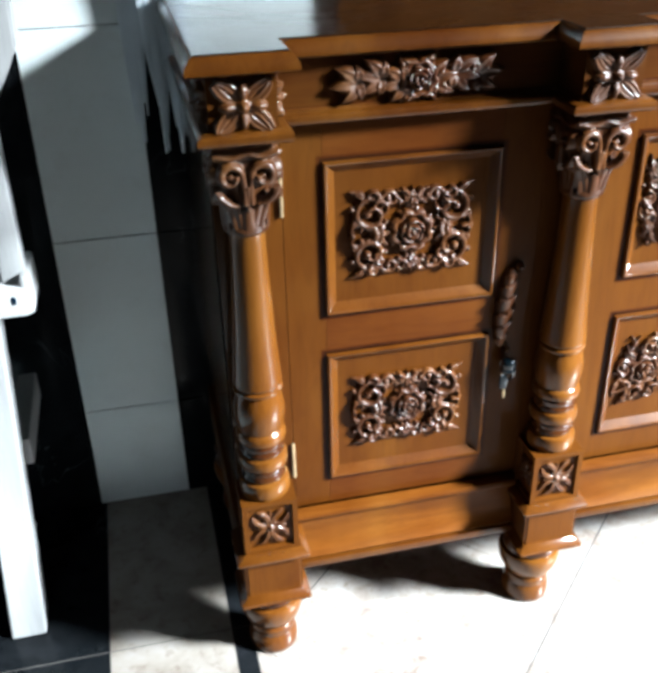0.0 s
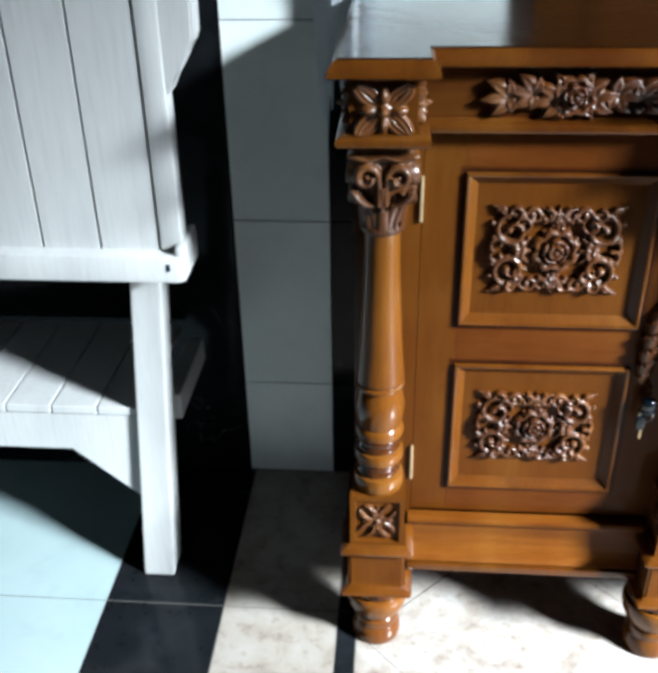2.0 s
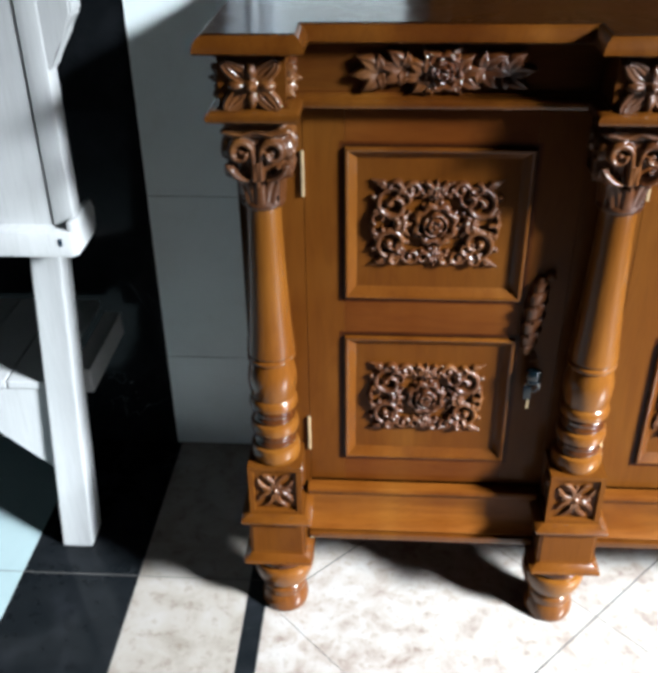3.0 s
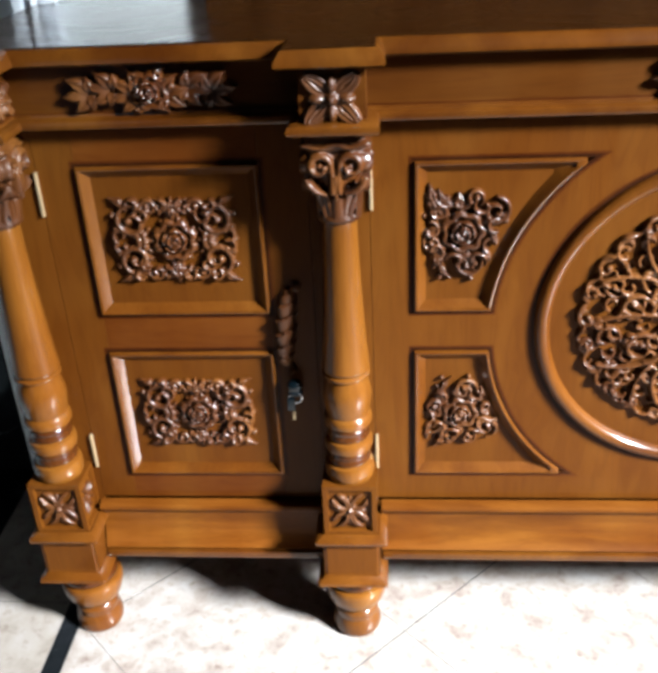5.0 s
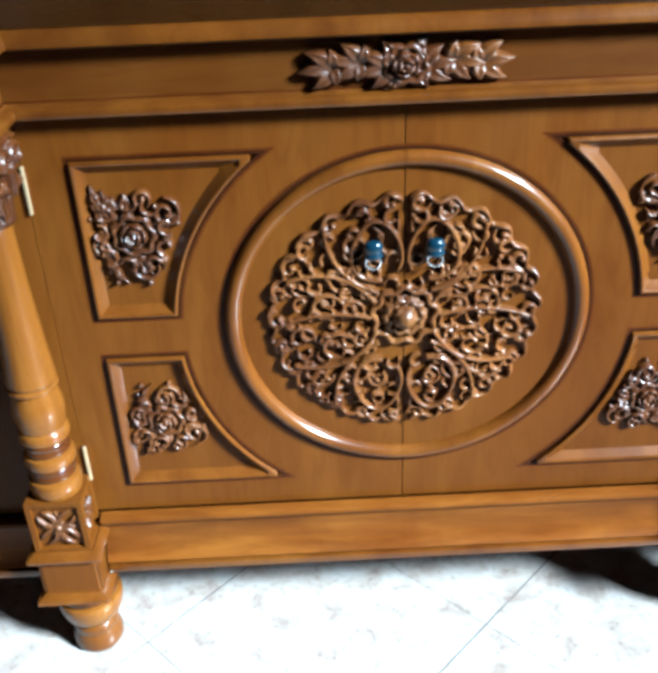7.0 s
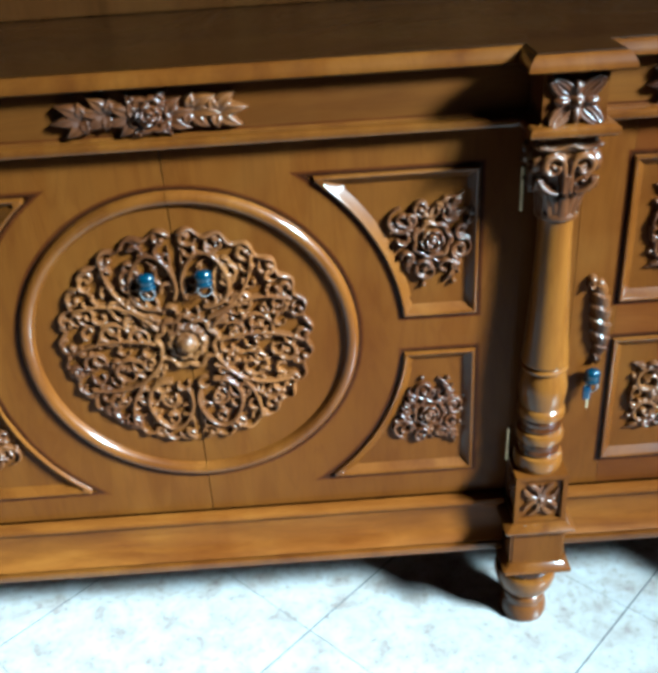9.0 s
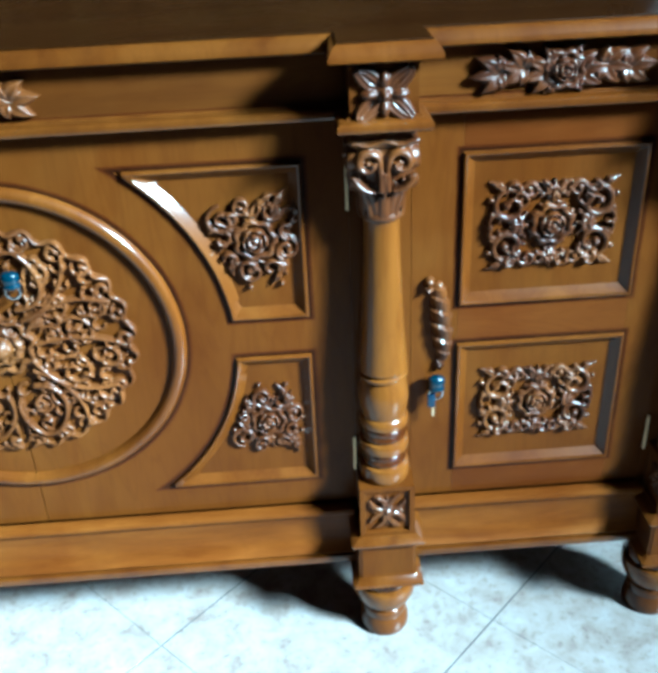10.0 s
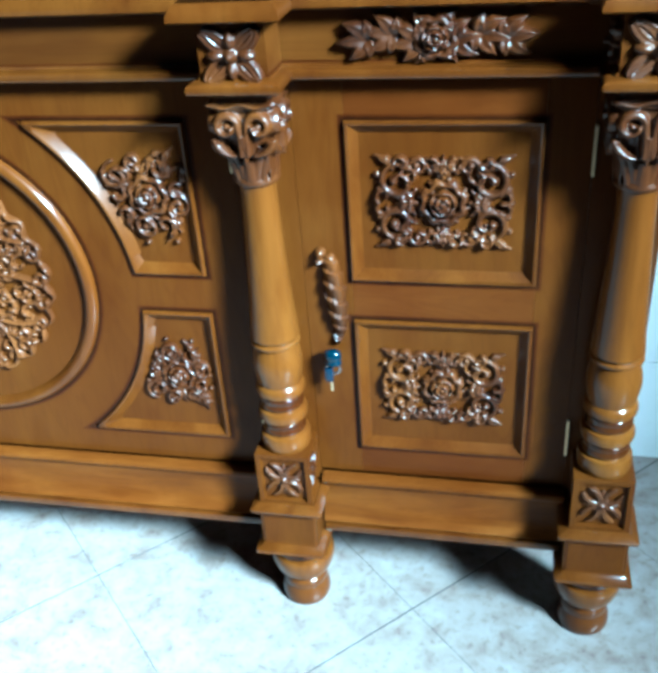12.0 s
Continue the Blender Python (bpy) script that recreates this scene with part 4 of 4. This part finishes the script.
def column(x):
    col = empty("column", board)
    tagged(col, "turned teak column with a carved capital")
    bm = bmesh.new()
    lathe(bm, SHAFT, x, YC)
    part("shaft", bm, TURNED, col, "plain turned shaft", True)
    bm = bmesh.new()
    lathe(bm, VASE, x, YC)
    part("turned_base", bm, TURNED, col, "ringed turned base", True)
    for shape in BANDS:
        bm = bmesh.new()
        lathe(bm, shape, x, YC)
        part("stained_band", bm, STAINED, col, "dark stained turned band", True)
    turned_foot(board, x, YC + 0.021)
    # square block with a sunk flower on three sides
    bm = bmesh.new()
    box(bm, x - 0.037, x + 0.037, 0.945, 1.004, 0.224, 0.309)
    bm.faces.ensure_lookup_table()
    for face in [f for f in bm.faces if f.normal.y < -0.9 or abs(f.normal.x) > 0.9]:
        g = bmesh.ops.inset_individual(bm, faces=[face], thickness=0.0095, depth=0.0)
        bmesh.ops.inset_individual(bm, faces=[face], thickness=0.0012, depth=-0.0055)
    part("block", bm, TEAK_V, col)
    for f in (Face((x, 0.9505, 0.2665)), Face((x + 0.0315, 0.9745, 0.2665), (0, 1, 0), (0, 0, 1), (1, 0, 0), 0.72), Face((x - 0.0315, 0.9745, 0.2665), (0, -1, 0), (0, 0, 1), (-1, 0, 0), 0.72)):
        bm = bmesh.new()
        for i in range(4):
            a = radians(45 + 90 * i)
            for w in (-0.30, 0.30):
                leaf(bm, f, (0.003 * math.cos(a), 0.003 * math.sin(a)), (0.030 * math.cos(a + w * 0.5), 0.034 * math.sin(a + w * 0.5)), 0.0060, 0.0072, w * 0.6, 1)
            b = radians(90 * i)
            leaf(bm, f, (0.005 * math.cos(b), 0.005 * math.sin(b)), (0.022 * math.cos(b), 0.026 * math.sin(b)), 0.0040, 0.0045, 0.0, 1)
        dome(bm, f, 0, 0, 0.0062, 0.009)
        carved("flower", bm, CARVED, col, "small carved flower panel", 0.0008)
    # pedestal under the block
    for name, prof in (("pedestal_moulding", ((-0.001, 0.211), (0.006, 0.212), (0.0115, 0.2145), (0.0120, 0.218), (0.0085, 0.2215), (0.003, 0.224), (-0.003, 0.227))), ("lower_moulding", ((-0.002, 0.134), (0.009, 0.135), (0.0120, 0.138), (0.0110, 0.142), (0.005, 0.146), (0.002, 0.150)))):
        bm = bmesh.new()
        pedestal_band(bm, x, prof)
        part(name, bm, TEAK_E, col, "", True)
    bm = bmesh.new()
    pedestal_band(bm, x, ((0.0010, 0.149), (0.0, 0.155), (0.0, 0.207), (0.001, 0.2115)))
    part("pedestal", bm, TEAK_V, col)
    # star on the frieze block
    for f, r in ((Face((x, 0.940, 0.8345), (1.06, 0, 0), (0, 0, 0.98)), 0.0285), (Face((x + 0.036, 0.968, 0.835), (0, 1, 0), (0, 0, 1), (1, 0, 0)), 0.018), (Face((x - 0.036, 0.968, 0.835), (0, -1, 0), (0, 0, 1), (-1, 0, 0)), 0.018)):
        if r < 0.02 and abs(x - C) < 0.7:
            continue
        bm = bmesh.new()
        carve_star(bm, f, r)
        carved("star", bm, CARVED, col, "dark carved leaf star", 0.0009)
    # capital: round neck that spreads to a square, with scrolls and leaves
    bm = bmesh.new()
    rings, segs = [], 32
    for r, sq, z in ((0.0240, 0.0, 0.6845), (0.0264, 0.0, 0.6865), (0.0272, 0.0, 0.690), (0.0262, 0.0, 0.6935), (0.0235, 0.0, 0.696), (0.0245, 0.0, 0.712), (0.0270, 0.15, 0.732), (0.0290, 0.5, 0.748), (0.0300, 0.9, 0.760), (0.0310, 1.0, 0.774), (0.0350, 1.0, 0.776), (0.0360, 1.0, 0.785), (0.0340, 1.0, 0.787), (0.0340, 1.0, 0.796)):
        ring = []
        for i in range(segs):
            a = 2 * math.pi * (i + 0.5) / segs
            c, s = math.cos(a), math.sin(a)
            k = 1 / max(abs(c), abs(s))
            q = (1 - sq) + sq * k
            ring.append(bm.verts.new((x + r * c * q, YC + r * s * q, z)))
        rings.append(ring)
    for a, b in zip(rings, rings[1:]):
        for i in range(segs):
            j = (i + 1) % segs
            bm.faces.new((a[i], a[j], b[j], b[i]))
    bm.faces.new(rings[0])
    bm.faces.new(rings[-1])
    for u, n in (((1, 0, 0), (0, -1, 0)), ((0, 1, 0), (1, 0, 0)), ((0, -1, 0), (-1, 0, 0))):
        f = Face(Vector((x, YC, 0.759)) + Vector(n) * 0.0305, u, (0, 0, 1), n)
        ridge(bm, f, [(q * 0.036, 0.0215 + 0.0022 * math.cos(2 * math.pi * q) * (1 - 0.3 * abs(q))) for q in (k / 12 - 1 for k in range(25))], lambda t: 0.0040, lambda t: 0.0085)
        for s in (-1, 1):
            pts = [(s * 0.0040, -0.034), (s * 0.0036, -0.022), (s * 0.0040, -0.010)] + [(s * p[0], p[1]) for p in spiral(0.0180, -0.001, 0.0130, 0.0060, 165, -0.98, 20)]
            ridge(bm, f, pts, lambda t: 0.0056 * (0.75 + 0.35 * math.sin(math.pi * min(t * 1.3, 1))), lambda t: 0.0085 + 0.004 * t, -0.001)
            dome(bm, f, s * 0.0175, -0.0015, 0.0050, 0.010, base=-0.002)
            # flicked leaf below the scroll and the flutes under it
            ridge(bm, f, arc_to((s * 0.034, -0.015), (s * 0.010, -0.034), 0.16 * s, 10), lambda t: 0.0046 * (0.5 + 0.7 * math.sin(math.pi * min(t + 0.1, 1))), lambda t: 0.008 + 0.002 * math.sin(3 * t), -0.002)
            for k, w in ((0.0080, 0.0046), (0.0165, 0.0050)):
                ridge(bm, f, arc_to((s * k * 0.80, -0.066), (s * (k + 0.009), -0.028), 0.05 * s, 9), lambda t: w * (0.9 + 0.4 * t), lambda t: 0.0020 + 0.0035 * t, -0.0062 - 0.22 * k)
        # pointed leaf between the scrolls
        ridge(bm, f, [(0, -0.012 - 0.005 * k) for k in range(7)], lambda t: 0.0066 * (1 - 0.75 * t ** 2), lambda t: 0.0095 - 0.003 * t, -0.001)
        ridge(bm, f, [(0, -0.066 + 0.005 * k) for k in range(6)], lambda t: 0.0066, lambda t: 0.0028 + 0.002 * t, -0.0062)
    carved("capital", bm, CARVED, col, "dark carved capital with scrolls and leaves", 0.0010, 0, 1)


for x in COLS:
    column(x)
for x, wide in (((COLS[0] + COLS[1]) / 2 - 0.004, 1.08), (C - 0.008, 1.2), ((COLS[2] + COLS[3]) / 2 - 0.006, 1.1)):
    garland(x, wide)
for x in (COLS[0], COLS[3]):
    turned_foot(board, x, WALL - 0.06)

# wooden panel on the wall over the sideboard, mirrored in its top
bm = bmesh.new()
box(bm, 0.30, 1.90, WALL - 0.022, WALL - 0.002, TOP + 0.0016, 1.55, 0.004)
tagged(part("wooden_panel", bm, SIDE), "plain brown wooden panel standing on the sideboard against the wall", "panel")

# ---- plastic wrapping that hangs behind the sideboard's end ----
rnd = random.Random(4)
strips = []
for i in range(34):
    bm = bmesh.new()
    x = 0.006 + 0.050 * rnd.random()
    y = WALL - 0.010 - 0.034 * rnd.random()
    w, low = 0.008 + 0.013 * rnd.random(), 0.665 + 0.18 * rnd.random() ** 1.4
    lean = (rnd.random() - 0.5) * 0.04
    turn = rnd.random() * 1.0 - 0.2
    rows = []
    for k in range(13):
        t = k / 12
        z = 1.30 + (low - 1.30) * t
        ww = w * (1.15 - 0.95 * t ** 3)
        cx = x + lean * t + 0.004 * math.sin(7 * t + i)
        cy = y + 0.003 * math.sin(5 * t + 2 * i)
        rows.append([(cx + e * ww * math.cos(turn), cy + e * ww * math.sin(turn) - (0.0022 if abs(e) < 0.5 else 0), z) for e in (-1, 0, 1)])
    front = [[bm.verts.new(p) for p in r] for r in rows]
    rear = [[bm.verts.new((p[0], p[1] + 0.0007, p[2])) for p in r] for r in rows]
    for lay in (front, rear):
        for a, b in zip(lay, lay[1:]):
            for e in (0, 1):
                bm.faces.new((a[e], a[e + 1], b[e + 1], b[e]))
    for e in (0, 2):
        for k in range(12):
            bm.faces.new((front[k][e], front[k + 1][e], rear[k + 1][e], rear[k][e]))
    strips.append(bm)
PLASTIC = plain("shiny_wrapping", (0.86, 0.91, 0.95), 0.22, 0.0, 12)
shell = PLASTIC.node_tree.nodes["Principled BSDF"]
shell.inputs["Coat Weight"].default_value, shell.inputs["Coat Roughness"].default_value = 0.6, 0.08
sheer = PLASTIC.node_tree.nodes.new("ShaderNodeBsdfTranslucent")
sheer.inputs["Color"].default_value = (0.86, 0.91, 0.95, 1)
blend = PLASTIC.node_tree.nodes.new("ShaderNodeMixShader")
blend.inputs[0].default_value = 0.45
PLASTIC.node_tree.links.new(shell.outputs[0], blend.inputs[1])
PLASTIC.node_tree.links.new(sheer.outputs[0], blend.inputs[2])
PLASTIC.node_tree.links.new(blend.outputs[0], PLASTIC.node_tree.nodes["Material Output"].inputs["Surface"])
wrap = tagged(empty("plastic_wrapping"), "crumpled bluish plastic wrapping hanging on the wall beside the sideboard", "plastic wrapping")
for bm in strips:
    part("strip", bm, PLASTIC, wrap, "", True)

# ---- whitewashed stand beside the sideboard ----
stand = tagged(empty("plank_stand"), "whitewashed plank stand on square legs with a slatted shelf", "stand")
X1, YS, YP = -0.160, 1.100, 1.042
joints = (-0.421, -0.341, -0.265, -0.187)
edges = [-0.86, -0.77, -0.69, -0.60, -0.51] + list(joints)
for a, b in zip(edges, edges[1:]):
    bm = bmesh.new()
    box(bm, a + 0.0018, b - 0.0018, YP, YP + 0.022, 0.620, 0.985, 0.0003)
    part("plank", bm, WHITE, stand)
bm = bmesh.new()
box(bm, -0.1855, X1 + 0.002, YP - 0.003, YP + 0.030, 0.620, 0.985, 0.003)
part("corner_post", bm, WHITE, stand, "", True)
bm = bmesh.new()
box(bm, -0.88, X1 + 0.004, YP - 0.022, YP + 0.078, 0.586, 0.624, 0.007)
part("bottom_rail", bm, WHITE, stand, "rounded whitewashed rail", True)
bm = bmesh.new()
box(bm, X1 - 0.004, X1 + 0.007, YP - 0.019, YP + 0.060, 0.588, 0.636, 0.004)
part("rail_end", bm, WHITE, stand, "rounded end block of the rail", True)
bm = bmesh.new()
out = [(X1 - 0.004, 0.815), (X1 + 0.004, 0.821), (X1 + 0.023, 0.862), (X1 + 0.040, 0.885), (X1 + 0.043, 0.985), (X1 - 0.004, 0.985)]
lo = [bm.verts.new((x, YP - 0.001, z)) for x, z in out]
hi = [bm.verts.new((x, YP + 0.038, z)) for x, z in out]
bm.faces.new(lo)
bm.faces.new(hi)
for i in range(6):
    bm.faces.new((lo[i], lo[(i + 1) % 6], hi[(i + 1) % 6], hi[i]))
bmesh.ops.bevel(bm, geom=bm.edges[:], offset=0.003, segments=2, affect="EDGES")
part("side_bracket", bm, WHITE, stand)
bm = bmesh.new()
box(bm, -0.91, X1 + 0.04, YP - 0.02, YP + 0.34, 0.987, 1.015, 0.004)
part("top_board", bm, WHITE, stand)
for x, y in ((-0.228, YS), (-0.86, YS), (-0.86, YS + 0.235)):
    bm = bmesh.new()
    box(bm, x - 0.0215, x + 0.0215, y - 0.004, y + 0.042, 0.0, 0.590, 0.003, -0.20)
    for v in bm.verts:
        v.co.x -= 0.043 * (1 - v.co.z / 0.590)
    part("leg", bm, WHITE, stand)
bm = bmesh.new()
out = [(-0.835, 0.318), (-0.258, 0.318), (-0.258, 0.150), (-0.272, 0.150), (-0.385, 0.252), (-0.708, 0.252), (-0.821, 0.150), (-0.835, 0.150)]
lo = [bm.verts.new((x, YS + 0.004, z)) for x, z in out]
hi = [bm.verts.new((x, YS + 0.024, z)) for x, z in out]
bm.faces.new(lo)
bm.faces.new(hi)
for i in range(8):
    bm.faces.new((lo[i], lo[(i + 1) % 8], hi[(i + 1) % 8], hi[i]))
part("apron", bm, WHITE, stand, "shelf apron with bracketed corners")
bm = bmesh.new()
box(bm, -0.245, -0.215, YS + 0.046, YS + 0.232, 0.285, 0.330, 0.003)
part("side_rail", bm, WHITE, stand)
for i in range(8):
    bm = bmesh.new()
    a = -0.262 - 0.072 * (i + 1)
    box(bm, a + 0.0015, a + 0.0705, YS + 0.002, YS + 0.265, 0.320, 0.334, 0.0015)
    part("slat", bm, WHITE, stand)


bm = bmesh.new()
box(bm, X1 - 0.016, X1 - 0.011, YP - 0.0232, YP - 0.020, 0.604, 0.614, 0.001)
part("screw_hole", bm, NAVY, stand, "dark screw hole in the rail")


# ---- tiles, last ----
def prism(poly, z0, z1, edge=0.00006):
    """A flat piece with eased upper edges, from a convex outline."""
    me = bpy.data.meshes.new("tile")
    c = Vector((sum(p[0] for p in poly) / len(poly), sum(p[1] for p in poly) / len(poly)))
    n = len(poly)
    inner = []
    for p in poly:
        v = Vector(p) - c
        inner.append(Vector(p) - v.normalized() * edge * 1.4)
    vs = [(p[0], p[1], z0) for p in poly] + [(p[0], p[1], z1 - edge) for p in poly] + [(p[0], p[1], z1) for p in inner]
    fs = [tuple(range(2 * n, 3 * n))]
    for i in range(n):
        j = (i + 1) % n
        fs += [(i, j, n + j, n + i), (n + i, n + j, 2 * n + j, 2 * n + i)]
    me.from_pydata(vs, [], fs)
    return me


def clip(poly, axis, limit, above):
    out = []
    for i, p in enumerate(poly):
        q = poly[(i + 1) % len(poly)]
        a, b = (p[axis] - limit) * (1 if above else -1), (q[axis] - limit) * (1 if above else -1)
        if a >= 0:
            out.append(p)
        if (a >= 0) != (b >= 0):
            t = a / (a - b)
            out.append((p[0] + (q[0] - p[0]) * t, p[1] + (q[1] - p[1]) * t))
    return out


def tile(poly, mat, parent, z0=-0.006, z1=0.0):
    me = prism(poly, z0, z1)
    me.materials.append(mat)
    ob = new("tile", me)
    ob.parent = parent
    return ob


STEP, GU, GV = 0.512, 0.0020, 0.0008
for i in range(-4, 14):
    for j in range(-6, 12):
        u0, v0 = -0.395 + STEP * i + GU, 1.056 + STEP * j + GV
        u1, v1 = u0 + STEP - 2 * GU, v0 + STEP - 2 * GV
        poly = [((u + v) / 2, (v - u) / 2) for u, v in ((u0, v0), (u1, v0), (u1, v1), (u0, v1))]
        for axis, lim, above in ((0, 0.068, True), (0, EAST - 0.01, False), (1, WALL + 0.004, False), (1, -3.39, True)):
            poly = clip(poly, axis, lim, above)
            if len(poly) < 3:
                break
        if len(poly) >= 3:
            tile(poly, FLOOR_TILE, room_floor)
for x0, x1, mat, cut in ((0.0375, 0.0665, BLACK_TILE, 0.6), (-0.1485, 0.0360, STRIP_TILE, 0.6), (-0.3435, -0.1500, BLACK_TILE, 0.6), (-0.945, -0.345, PALE_TILE, 0.6), (-1.547, -0.947, PALE_TILE, 0.6), (-2.149, -1.549, PALE_TILE, 0.6), (-2.59, -2.151, PALE_TILE, 0.6)):
    ys = [WALL + 0.004, 1.030] + [1.030 - cut * k for k in range(1, 8)]
    for y1, y0 in zip(ys, ys[1:]):
        y0 = max(y0, -3.39)
        tile([(x0, y0 + 0.001), (x1, y0 + 0.001), (x1, y1 - 0.001), (x0, y1 - 0.001)], mat, room_floor)
xs = [-0.159, 0.004, 0.066, 0.34, 0.84, 1.34, 1.84, 2.34, 2.84, 3.34, 3.84, EAST - 0.01]
zs = [0.0, 0.204, 0.525, 0.846, 1.167, 1.488, 1.809, 2.13, 2.451, 2.772, 3.093, ROOF - 0.01]
for x0, x1 in zip(xs, xs[1:]):
    for z0, z1 in zip(zs, zs[1:]):
        me = prism([(x0 + 0.001, z0 + 0.001), (x1 - 0.001, z0 + 0.001), (x1 - 0.001, z1 - 0.001), (x0 + 0.001, z1 - 0.001)], -0.008, 0.0)
        me.transform(Matrix(((1, 0, 0, 0), (0, 0, -1, WALL), (0, 1, 0, 0), (0, 0, 0, 1))))
        me.materials.append(BLACK_TILE if abs(x0 - 0.004) < 1e-6 else WALL_TILE)
        new("tile", me).parent = wall_n
